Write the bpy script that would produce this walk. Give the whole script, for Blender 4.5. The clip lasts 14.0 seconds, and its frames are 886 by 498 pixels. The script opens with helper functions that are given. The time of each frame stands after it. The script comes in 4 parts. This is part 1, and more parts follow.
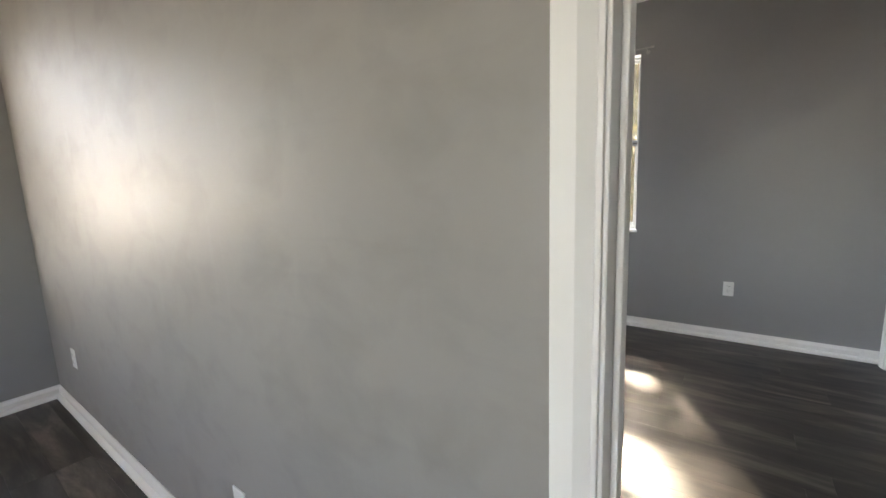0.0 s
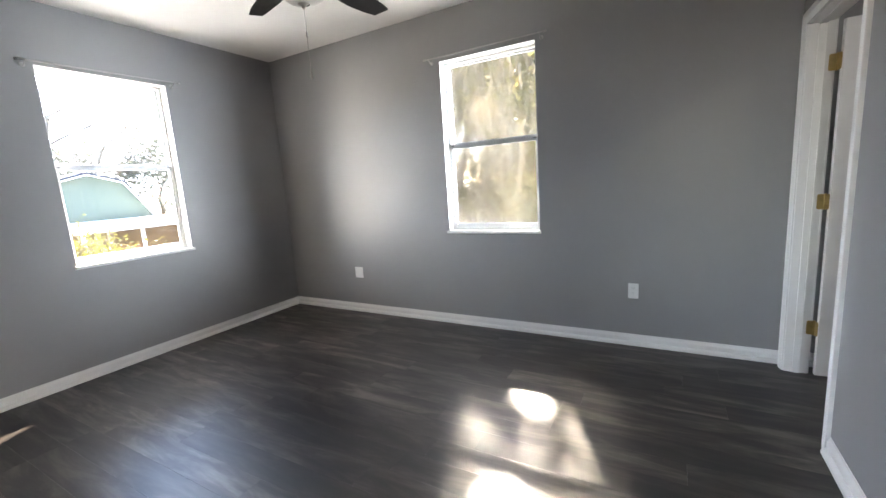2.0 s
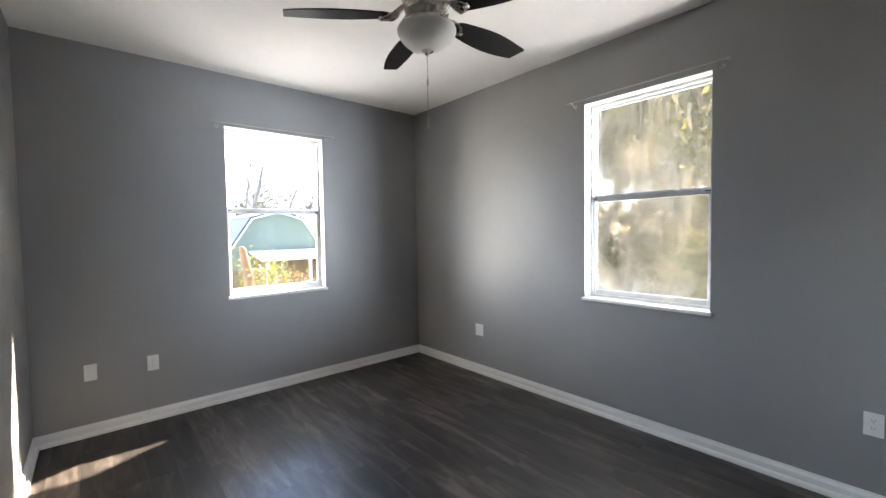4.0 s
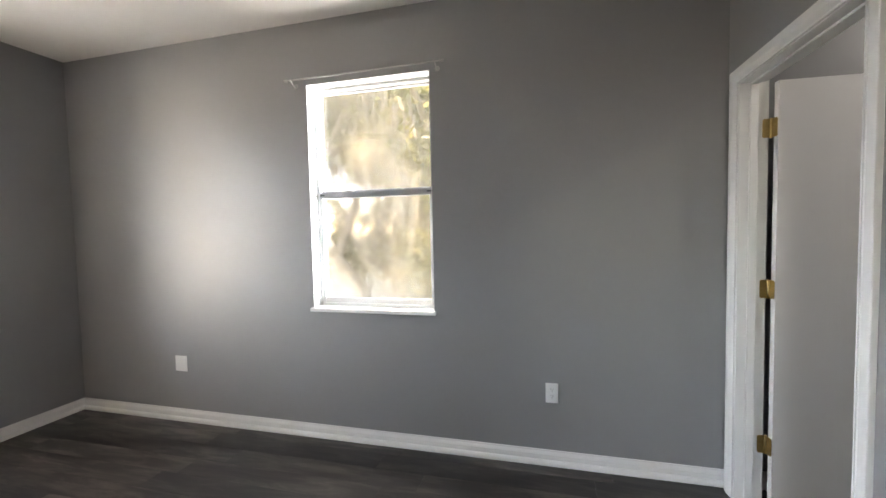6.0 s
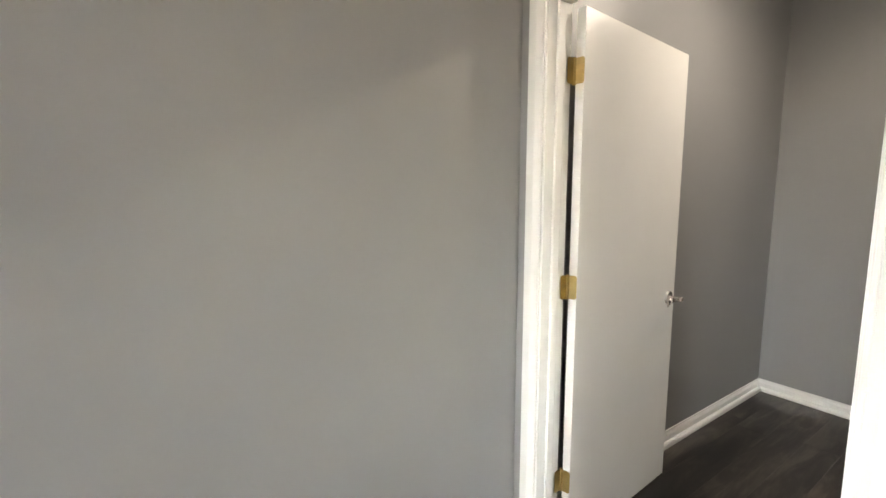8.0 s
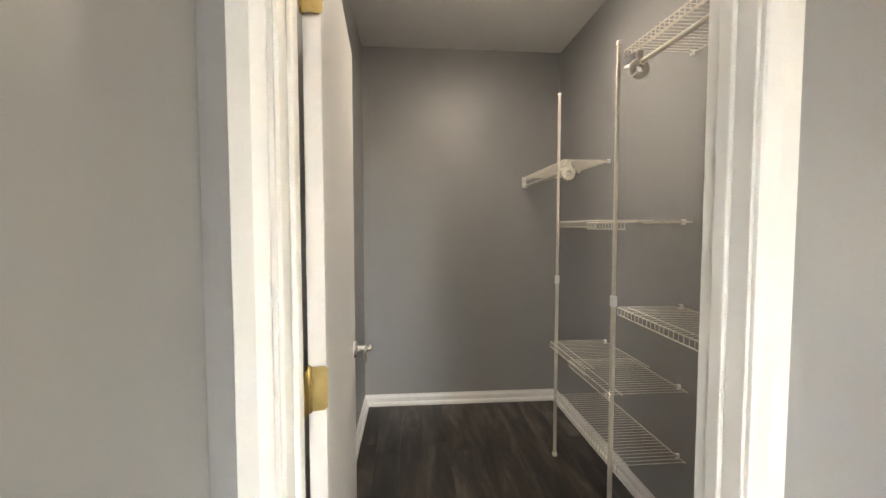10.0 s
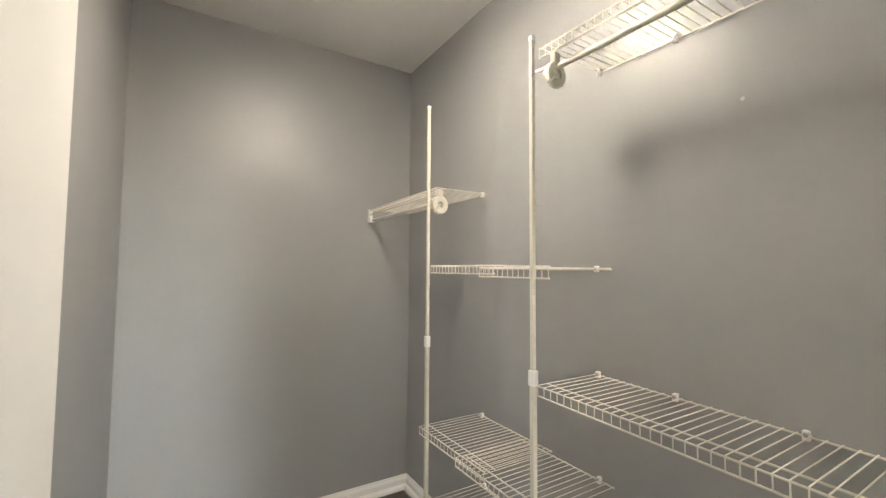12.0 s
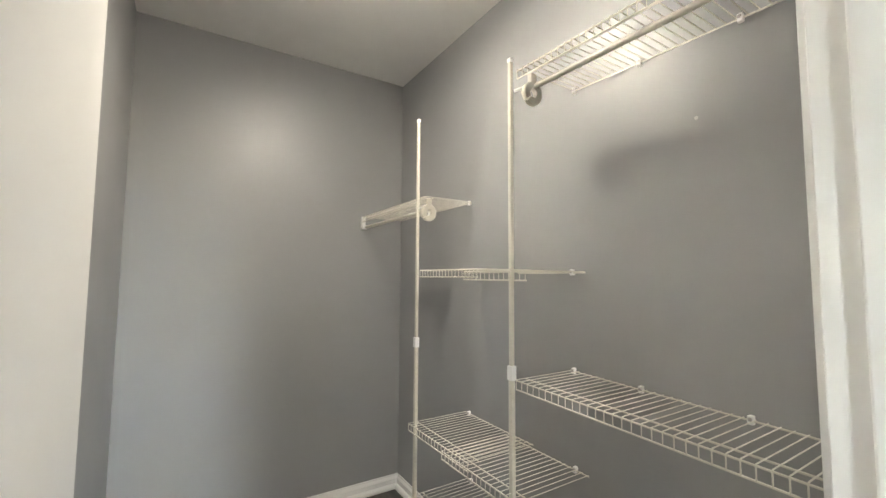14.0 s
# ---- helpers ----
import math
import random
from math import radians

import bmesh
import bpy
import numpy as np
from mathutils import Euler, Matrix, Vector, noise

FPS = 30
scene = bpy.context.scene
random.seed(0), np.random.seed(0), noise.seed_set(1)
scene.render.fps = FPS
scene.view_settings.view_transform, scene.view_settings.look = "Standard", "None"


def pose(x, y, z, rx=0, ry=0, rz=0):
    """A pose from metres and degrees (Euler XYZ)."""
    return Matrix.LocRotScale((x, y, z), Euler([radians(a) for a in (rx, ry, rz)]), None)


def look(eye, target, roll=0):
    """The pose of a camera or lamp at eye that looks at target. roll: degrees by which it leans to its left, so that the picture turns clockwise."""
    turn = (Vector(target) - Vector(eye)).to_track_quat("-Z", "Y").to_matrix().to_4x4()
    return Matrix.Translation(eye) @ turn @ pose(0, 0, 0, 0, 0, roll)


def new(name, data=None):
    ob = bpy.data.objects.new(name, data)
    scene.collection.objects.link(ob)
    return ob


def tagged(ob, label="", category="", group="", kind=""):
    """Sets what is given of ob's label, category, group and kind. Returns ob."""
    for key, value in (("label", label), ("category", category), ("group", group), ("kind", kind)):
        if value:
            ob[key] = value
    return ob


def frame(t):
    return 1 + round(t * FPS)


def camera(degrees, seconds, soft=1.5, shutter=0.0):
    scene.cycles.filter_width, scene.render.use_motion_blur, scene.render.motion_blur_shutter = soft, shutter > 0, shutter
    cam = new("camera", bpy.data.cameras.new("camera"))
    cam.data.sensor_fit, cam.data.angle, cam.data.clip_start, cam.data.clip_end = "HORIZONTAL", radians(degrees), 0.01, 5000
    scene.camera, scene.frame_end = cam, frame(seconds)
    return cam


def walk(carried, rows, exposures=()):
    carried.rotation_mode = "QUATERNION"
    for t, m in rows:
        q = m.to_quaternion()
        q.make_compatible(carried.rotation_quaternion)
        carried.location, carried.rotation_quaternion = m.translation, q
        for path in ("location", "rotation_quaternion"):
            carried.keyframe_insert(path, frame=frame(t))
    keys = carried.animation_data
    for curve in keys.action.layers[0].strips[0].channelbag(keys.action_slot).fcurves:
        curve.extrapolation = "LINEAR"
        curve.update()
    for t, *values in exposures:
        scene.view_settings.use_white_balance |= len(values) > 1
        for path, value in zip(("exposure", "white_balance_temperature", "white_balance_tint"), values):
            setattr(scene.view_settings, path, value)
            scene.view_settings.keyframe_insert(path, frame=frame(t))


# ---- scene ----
cam = camera(95.3, 14.0)
PATH = [
    (0, (3.675, -3.848, 1.316), (2.51, -2.251, 1.013), -2.2),
    (0.5, (3.815, -3.718, 1.302), (3.094, -1.878, 0.991), -2.7),
    (1, (3.919, -3.559, 1.308), (3.318, -1.681, 0.975), -3.5),
    (1.5, (3.955, -3.374, 1.308), (3.252, -1.532, 0.972), -4.0),
    (2, (3.888, -3.218, 1.321), (2.912, -1.503, 0.996), -3.8),
    (2.5, (3.83, -3.05, 1.346), (2.477, -1.613, 1.018), -3.2),
    (2.7, (3.783, -3.034, 1.328), (2.294, -1.734, 1.023), -2.8),
    (4.8, (3.741, -2.653, 1.433), (2.299, -1.268, 1.494), -1.2),
    (5, (3.7, -2.622, 1.432), (2.408, -1.097, 1.484), -1.4),
    (5.5, (3.636, -2.566, 1.426), (2.755, -0.77, 1.405), -1.6),
    (6, (3.644, -2.359, 1.387), (3.143, -0.425, 1.289), -1.2),
    (6.5, (3.613, -2.017, 1.372), (3.484, -0.027, 1.215), -0.7),
    (7, (3.48, -1.67, 1.389), (3.742, 0.299, 1.158), -0.1),
    (7.5, (3.436, -1.353, 1.383), (4.077, 0.527, 1.15), -0.2),
    (8, (3.485, -1.085, 1.376), (4.568, 0.581, 1.15), -0.1),
    (8.5, (3.505, -0.837, 1.379), (5.044, 0.419, 1.152), -0.5),
    (9, (3.523, -0.616, 1.384), (5.366, 0.133, 1.176), -1.1),
    (9.2, (3.579, -0.531, 1.382), (5.493, 0.019, 1.189), -1.1),
    (11.3, (4.341, -0.21, 1.385), (6.136, -1.091, 1.402), 1.0),
    (11.5, (4.409, -0.228, 1.387), (6.178, -1.162, 1.407), 0.9),
    (12, (4.583, -0.274, 1.401), (6.29, -1.311, 1.507), 0.4),
    (12.5, (4.659, -0.264, 1.445), (6.323, -1.302, 1.836), -0.9),
    (13, (4.633, -0.266, 1.511), (6.263, -1.256, 2.115), -2.0),
    (13.5, (4.578, -0.249, 1.503), (6.254, -1.213, 2.015), -1.2),
    (14, (4.478, -0.248, 1.386), (6.17, -1.304, 1.528), 0.4),
]
walk(cam, [(t, look(eye, target, roll)) for t, eye, target, roll in PATH],
     [(0, 4.08, 7000, 14), (0.5, 3.95, 6700, 12), (1.0, 4.21, 6600, 12), (2.0, 4.19, 6500, 13), (5.0, 3.84, 6350, 12), (5.5, 3.85, 6350, 12), (6.0, 4.26, 6850, 14), (7.0, 4.08, 7200, 14), (7.5, 4.37, 7450, 15), (8.0, 5.20, 7850, 13), (9.2, 5.19, 7900, 13),
      (11.3, 5.25, 8400, 14), (11.9, 5.84, 7800, 11), (12.5, 5.95, 7350, 10), (13.0, 5.65, 7400, 10), (13.5, 5.59, 7430, 9), (14, 5.78, 7300, 9)])

# ---- world, sun and lamps ----
SUN_WAY = Vector((0.314, -0.699, -0.643))
world = bpy.data.worlds.new("sky")
scene.world = world
world.use_nodes = True
_nt = world.node_tree
_sky = _nt.nodes.new("ShaderNodeTexSky")
_sky.sky_type = "NISHITA"
_sky.sun_disc = False
_sky.sun_elevation = radians(40)
_sky.sun_rotation = radians(-24.2)
_nt.links.new(_sky.outputs[0], _nt.nodes["Background"].inputs[0])
_nt.nodes["Background"].inputs[1].default_value = 0.15
_sun = new("sun", bpy.data.lights.new("sun", "SUN"))
_sun.data.energy = 5.0
_sun.data.angle = radians(1.4)
_sun.data.color = (1.0, 0.87, 0.68)
_sun.matrix_world = look((-6, 14, 16), Vector((-6, 14, 16)) + SUN_WAY)
# added unseen lamps for the sky and ground light entering each bedroom window
for eye, way, size, power, tint in (
        ((-0.62, -1.54, 2.95), (1.6, 0.0, -1.1), (1.5, 0.6), 5.5, (0.86, 0.93, 1.0)),
        ((-0.62, -1.54, 0.45), (1.6, 0.0, 1.3), (1.5, 0.6), 5.5, (1.0, 0.97, 0.92)),
        # unseen warm lamp, no wall there: lights the far wall through the clear window
        ((-2.7, -4.7, 1.55), (2.6, 3.2, 0.0), (1.5, 1.2), 14.0, (1.0, 0.90, 0.76)),
        # added pale-blue lamp beside the fogged window, brightens the left wall
        ((6.2, 1.7, 1.6), (-3.6, -1.7, 0.0), (2.8, 1.4), 95.0, (0.82, 0.91, 1.0)),
        ((2.545, 0.62, 2.95), (0.0, -1.6, -1.1), (1.5, 0.6), 4.5, (1.0, 0.96, 0.90)),
        ((2.545, 0.62, 0.45), (0.0, -1.6, 1.3), (1.5, 0.6), 7.5, (1.0, 0.96, 0.90))):
    _l = new("window_fill_lamp", bpy.data.lights.new("window_fill_lamp", "AREA"))
    _l.data.shape, _l.data.size, _l.data.size_y = "RECTANGLE", *size
    _l.data.energy, _l.data.color = power, tint
    _l.matrix_world = look(eye, Vector(eye) + Vector(way))
# added lamp in the unseen back opening, brightens the hall and the doorway
_l = new("hall_fill_lamp", bpy.data.lights.new("hall_fill_lamp", "AREA"))
_l.data.shape, _l.data.size, _l.data.size_y = "RECTANGLE", 1.36, 1.16
_l.data.energy, _l.data.color = 2.6, (1.0, 0.91, 0.80)
_l.matrix_world = look((3.2, -7.10, 1.50), (3.2, -3.0, 1.50))
# the closet's ceiling light
_l = new("ceiling_lamp", bpy.data.lights.new("ceiling_lamp", "AREA"))
_l.data.shape, _l.data.size = "DISK", 0.09
_l.data.energy, _l.data.color = 0.27, (1.0, 0.96, 0.91)
_l.matrix_world = look((5.735, -0.730, 2.745 - 0.146), (5.735, -0.729, 0.0))


# ---- mesh helpers ----
def part(name, bm, mat, parent=None, label=""):
    """Links a bmesh as one mesh object, under a thing if one is given."""
    bmesh.ops.recalc_face_normals(bm, faces=bm.faces)
    me = bpy.data.meshes.new(name)
    bm.to_mesh(me)
    bm.free()
    me.materials.append(mat)
    ob = new(name, me)
    if parent:
        ob.parent = parent
    if label:
        ob["label"] = label
    return ob


def smooth(ob, angle=40):
    me = ob.data
    for p in me.polygons:
        p.use_smooth = True
    bm = bmesh.new()
    bm.from_mesh(me)
    for e in bm.edges:
        if len(e.link_faces) == 2 and e.calc_face_angle(0) > radians(angle):
            e.smooth = False
    bm.to_mesh(me)
    bm.free()
    return ob


def thing(name, label, category, at=(0, 0, 0), group="", kind=""):
    ob = new(name)
    ob.empty_display_size = 0.05
    ob.location = at
    return tagged(ob, label, category, group, kind)


def again(ob, m, parent):
    """One more piece on the same mesh."""
    o = bpy.data.objects.new(ob.name.split(".")[0], ob.data)
    scene.collection.objects.link(o)
    o.parent = parent
    o.matrix_local = m
    return o


def add_box(bm, x0, x1, y0, y1, z0, z1):
    v = [bm.verts.new((x, y, z)) for z in (z0, z1) for y in (y0, y1) for x in (x0, x1)]
    for f in ((0, 1, 3, 2), (4, 6, 7, 5), (0, 4, 5, 1), (2, 3, 7, 6), (0, 2, 6, 4), (1, 5, 7, 3)):
        bm.faces.new([v[i] for i in f])


def box(x0, x1, y0, y1, z0, z1, bevel=0.0, seg=2):
    bm = bmesh.new()
    add_box(bm, x0, x1, y0, y1, z0, z1)
    if bevel:
        bmesh.ops.bevel(bm, geom=list(bm.edges), offset=bevel, segments=seg, affect="EDGES", profile=0.5)
    return bm


def boxes(*many):
    bm = bmesh.new()
    for b in many:
        add_box(bm, *b)
    return bm


def lathe(profile, seg=32, bm=None, at=(0, 0, 0), turn=None):
    """Turns (radius, z) pairs about z."""
    bm = bm or bmesh.new()
    m = Matrix.Translation(at) @ (turn or Matrix.Identity(4))
    rings = []
    for r, z in profile:
        if r < 1e-5:
            rings.append([bm.verts.new(m @ Vector((0, 0, z)))])
        else:
            rings.append([bm.verts.new(m @ Vector((r * math.cos(2 * math.pi * i / seg), r * math.sin(2 * math.pi * i / seg), z))) for i in range(seg)])
    for a, b in zip(rings, rings[1:]):
        for i in range(seg):
            j = (i + 1) % seg
            if len(a) == 1 and len(b) > 1:
                bm.faces.new((a[0], b[i], b[j]))
            elif len(b) == 1 and len(a) > 1:
                bm.faces.new((a[i], a[j], b[0]))
            elif len(a) > 1:
                bm.faces.new((a[i], a[j], b[j], b[i]))
    return bm


def tube(points, r, seg=6, bm=None, caps=True):
    """A round bar along points; r is one radius or one for each point."""
    bm = bm or bmesh.new()
    pts = [Vector(p) for p in points]
    rr = r if isinstance(r, (list, tuple)) else [r] * len(pts)
    rings, side = [], None
    for i, p in enumerate(pts):
        d = (pts[min(i + 1, len(pts) - 1)] - pts[max(i - 1, 0)]).normalized()
        if side is None:
            side = d.orthogonal().normalized()
        side = (side - d * side.dot(d)).normalized()
        up = d.cross(side)
        rings.append([bm.verts.new(p + rr[i] * (math.cos(2 * math.pi * k / seg) * side + math.sin(2 * math.pi * k / seg) * up)) for k in range(seg)])
    for a, b in zip(rings, rings[1:]):
        for i in range(seg):
            j = (i + 1) % seg
            bm.faces.new((a[i], a[j], b[j], b[i]))
    if caps:
        bm.faces.new(rings[0][::-1])
        bm.faces.new(rings[-1])
    return bm


def strip(profile, a, b, out, bm=None, miter_a=0.0, miter_b=0.0):
    """A moulding from a to b: profile of (proud, up) pairs, out is the way it stands proud, up is square to both.
    miter_a, miter_b: how far each end runs on for each metre up."""
    bm = bm or bmesh.new()
    a, b, out = Vector(a), Vector(b), Vector(out).normalized()
    d = (b - a).normalized()
    up = d.cross(out)
    if abs(up.z) > 0.5 and up.z < 0:
        up = -up
    ends = []
    for p, m in ((a, -miter_a), (b, miter_b)):
        ends.append([bm.verts.new(p + out * q + up * h + d * (h * m)) for q, h in profile])
    n = len(profile)
    for i in range(n):
        j = (i + 1) % n
        bm.faces.new((ends[0][i], ends[0][j], ends[1][j], ends[1][i]))
    bm.faces.new(ends[0][::-1])
    bm.faces.new(ends[1])
    return bm


# ---- materials ----
def material(name, color, rough=0.5, metal=0.0, spec=0.5):
    m = bpy.data.materials.new(name)
    m.use_nodes = True
    b = m.node_tree.nodes["Principled BSDF"]
    b.inputs["Base Color"].default_value = (*color, 1)
    b.inputs["Roughness"].default_value = rough
    b.inputs["Metallic"].default_value = metal
    b.inputs["Specular IOR Level"].default_value = spec
    return m


def node(m, kind, **inputs):
    n = m.node_tree.nodes.new(kind)
    for k, v in inputs.items():
        n.inputs[k.replace("_", " ")].default_value = v
    return n


def wire(m, a, b):
    m.node_tree.links.new(a, b)


def shader(m):
    return m.node_tree.nodes["Principled BSDF"]


def ramp(m, fac, stops):
    r = node(m, "ShaderNodeValToRGB")
    while len(r.color_ramp.elements) < len(stops):
        r.color_ramp.elements.new(0.5)
    for e, (p, c) in zip(r.color_ramp.elements, stops):
        e.position = p
        e.color = (*c, 1) if len(c) == 3 else c
    wire(m, fac, r.inputs[0])
    return r


def coords(m, scale=(1, 1, 1), kind="Object"):
    t = node(m, "ShaderNodeTexCoord")
    p = node(m, "ShaderNodeMapping")
    p.inputs["Scale"].default_value = scale
    wire(m, t.outputs[kind], p.inputs[0])
    return p.outputs[0]


def worn(name, color, rough, dev=0.06, blotch=2.5, grain=260.0, bump=0.12, rough_dev=0.08, metal=0.0, dist=0.002, spec=0.5):
    """A painted or plain surface with soft blotches, fine relief and uneven gloss."""
    m = material(name, color, rough, metal, spec)
    co = coords(m)
    big = node(m, "ShaderNodeTexNoise", Scale=blotch, Detail=5.0, Roughness=0.6)
    fine = node(m, "ShaderNodeTexNoise", Scale=grain, Detail=3.0, Roughness=0.6)
    wire(m, co, big.inputs["Vector"])
    wire(m, co, fine.inputs["Vector"])
    lo, hi = tuple(c * (1 - dev) for c in color), tuple(min(1, c * (1 + dev)) for c in color)
    r = ramp(m, big.outputs[0], [(0.3, lo), (0.7, hi)])
    wire(m, r.outputs[0], shader(m).inputs["Base Color"])
    rr = node(m, "ShaderNodeMapRange")
    rr.inputs["From Min"].default_value, rr.inputs["From Max"].default_value = 0.3, 0.7
    rr.inputs["To Min"].default_value, rr.inputs["To Max"].default_value = rough - rough_dev, rough + rough_dev
    wire(m, big.outputs[0], rr.inputs[0])
    wire(m, rr.outputs[0], shader(m).inputs["Roughness"])
    bp = node(m, "ShaderNodeBump", Strength=bump, Distance=dist)
    wire(m, fine.outputs[0], bp.inputs["Height"])
    wire(m, bp.outputs[0], shader(m).inputs["Normal"])
    return m


WALL = worn("grey_wall_paint", (0.275, 0.276, 0.279), 0.40, dev=0.035, blotch=1.7, grain=140.0, bump=0.10, rough_dev=0.05, dist=0.0015)


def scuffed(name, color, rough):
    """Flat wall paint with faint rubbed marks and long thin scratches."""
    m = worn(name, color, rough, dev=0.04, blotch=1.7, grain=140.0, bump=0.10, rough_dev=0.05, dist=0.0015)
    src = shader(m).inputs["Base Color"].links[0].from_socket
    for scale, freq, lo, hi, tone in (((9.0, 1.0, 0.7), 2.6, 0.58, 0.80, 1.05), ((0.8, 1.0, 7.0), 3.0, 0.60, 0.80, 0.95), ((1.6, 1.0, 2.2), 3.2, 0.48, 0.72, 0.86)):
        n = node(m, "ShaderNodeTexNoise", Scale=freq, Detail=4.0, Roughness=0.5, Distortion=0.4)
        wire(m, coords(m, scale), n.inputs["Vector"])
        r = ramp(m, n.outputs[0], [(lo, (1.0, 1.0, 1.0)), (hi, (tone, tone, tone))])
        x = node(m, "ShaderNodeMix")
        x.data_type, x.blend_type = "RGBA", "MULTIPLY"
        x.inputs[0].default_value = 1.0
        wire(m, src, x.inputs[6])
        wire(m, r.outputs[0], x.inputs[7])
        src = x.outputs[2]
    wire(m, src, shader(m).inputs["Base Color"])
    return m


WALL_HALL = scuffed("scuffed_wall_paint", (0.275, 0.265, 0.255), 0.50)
CEIL = worn("white_ceiling_paint", (0.80, 0.79, 0.77), 0.75, dev=0.03, blotch=2.2, grain=90.0, bump=0.25, dist=0.002)
TRIM = worn("white_trim_paint", (0.76, 0.76, 0.745), 0.46, dev=0.008, blotch=4.0, grain=300.0, bump=0.0, rough_dev=0.0)
DOOR = worn("white_door_paint", (0.78, 0.77, 0.75), 0.33, dev=0.02, blotch=3.0, grain=120.0, bump=0.06, rough_dev=0.05)
PLASTIC = worn("white_plastic", (0.78, 0.78, 0.77), 0.35, dev=0.015, blotch=20.0, grain=300.0, bump=0.02)
CREAM = worn("white_vinyl_coat", (0.60, 0.575, 0.505), 0.40, dev=0.04, blotch=30.0, grain=200.0, bump=0.03)
NICKEL = worn("brushed_nickel", (0.56, 0.52, 0.48), 0.28, dev=0.08, blotch=12.0, grain=400.0, bump=0.04, metal=1.0)
BRASS = worn("aged_brass", (0.42, 0.31, 0.13), 0.36, dev=0.15, blotch=30.0, grain=200.0, bump=0.05, metal=1.0)
STEEL = worn("dull_steel", (0.42, 0.41, 0.40), 0.35, dev=0.08, blotch=25.0, grain=300.0, bump=0.04, metal=1.0)
ALU = worn("white_aluminium", (0.66, 0.66, 0.65), 0.42, dev=0.05, blotch=9.0, grain=150.0, bump=0.05)
ALU_GREY = worn("grey_aluminium", (0.36, 0.37, 0.38), 0.40, dev=0.06, blotch=9.0, grain=150.0, bump=0.05, metal=0.6)
BLADE = worn("espresso_blade", (0.0050, 0.0040, 0.0038), 0.38, dev=0.25, blotch=7.0, grain=80.0, bump=0.05, spec=0.22)
BLACK = material("dark_slot", (0.02, 0.02, 0.02), 0.6)
SUBFLOOR = material("dark_underlay", (0.02, 0.019, 0.018), 0.8)


def plank_material():
    m = material("dark_wood_laminate", (0.05, 0.045, 0.042), 0.36, spec=0.8)
    info = node(m, "ShaderNodeObjectInfo")
    tc = node(m, "ShaderNodeTexCoord")
    mp = node(m, "ShaderNodeMapping")
    mp.inputs["Scale"].default_value = (1.5, 8.0, 1.0)
    shift = node(m, "ShaderNodeCombineXYZ")
    mul = node(m, "ShaderNodeMath")
    mul.operation = "MULTIPLY"
    mul.inputs[1].default_value = 57.0
    wire(m, info.outputs["Random"], mul.inputs[0])
    for k in ("X", "Y", "Z"):
        wire(m, mul.outputs[0], shift.inputs[k])
    wire(m, tc.outputs["Object"], mp.inputs[0])
    wire(m, shift.outputs[0], mp.inputs["Location"])
    broad = node(m, "ShaderNodeTexNoise", Scale=1.5, Detail=4.0, Roughness=0.6, Distortion=0.5)
    fine = node(m, "ShaderNodeTexNoise", Scale=13.0, Detail=5.0, Roughness=0.6)
    wire(m, mp.outputs[0], broad.inputs["Vector"])
    wire(m, mp.outputs[0], fine.inputs["Vector"])
    a = ramp(m, broad.outputs[0], [(0.33, (0.006, 0.0048, 0.0042)), (0.46, (0.020, 0.0160, 0.0138)), (0.56, (0.052, 0.0435, 0.038)), (0.68, (0.105, 0.090, 0.080))])
    b = ramp(m, fine.outputs[0], [(0.3, (0.80, 0.80, 0.80)), (0.7, (1.15, 1.15, 1.15))])
    c = ramp(m, info.outputs["Random"], [(0.0, (0.38, 0.36, 0.35)), (0.5, (0.86, 0.84, 0.82)), (1.0, (1.45, 1.40, 1.35))])
    x1 = node(m, "ShaderNodeMix")
    x2 = node(m, "ShaderNodeMix")
    for x in (x1, x2):
        x.data_type, x.blend_type = "RGBA", "MULTIPLY"
        x.inputs[0].default_value = 1.0
    wire(m, a.outputs[0], x1.inputs[6])
    wire(m, b.outputs[0], x1.inputs[7])
    wire(m, x1.outputs[2], x2.inputs[6])
    wire(m, c.outputs[0], x2.inputs[7])
    wire(m, x2.outputs[2], shader(m).inputs["Base Color"])
    rr = node(m, "ShaderNodeMapRange")
    rr.inputs["From Min"].default_value, rr.inputs["From Max"].default_value = 0.3, 0.7
    rr.inputs["To Min"].default_value, rr.inputs["To Max"].default_value = 0.43, 0.34
    wire(m, broad.outputs[0], rr.inputs[0])
    wire(m, rr.outputs[0], shader(m).inputs["Roughness"])
    bp = node(m, "ShaderNodeBump", Strength=0.10, Distance=0.001)
    wire(m, fine.outputs[0], bp.inputs["Height"])
    wire(m, bp.outputs[0], shader(m).inputs["Normal"])
    return m


PLANK = plank_material()


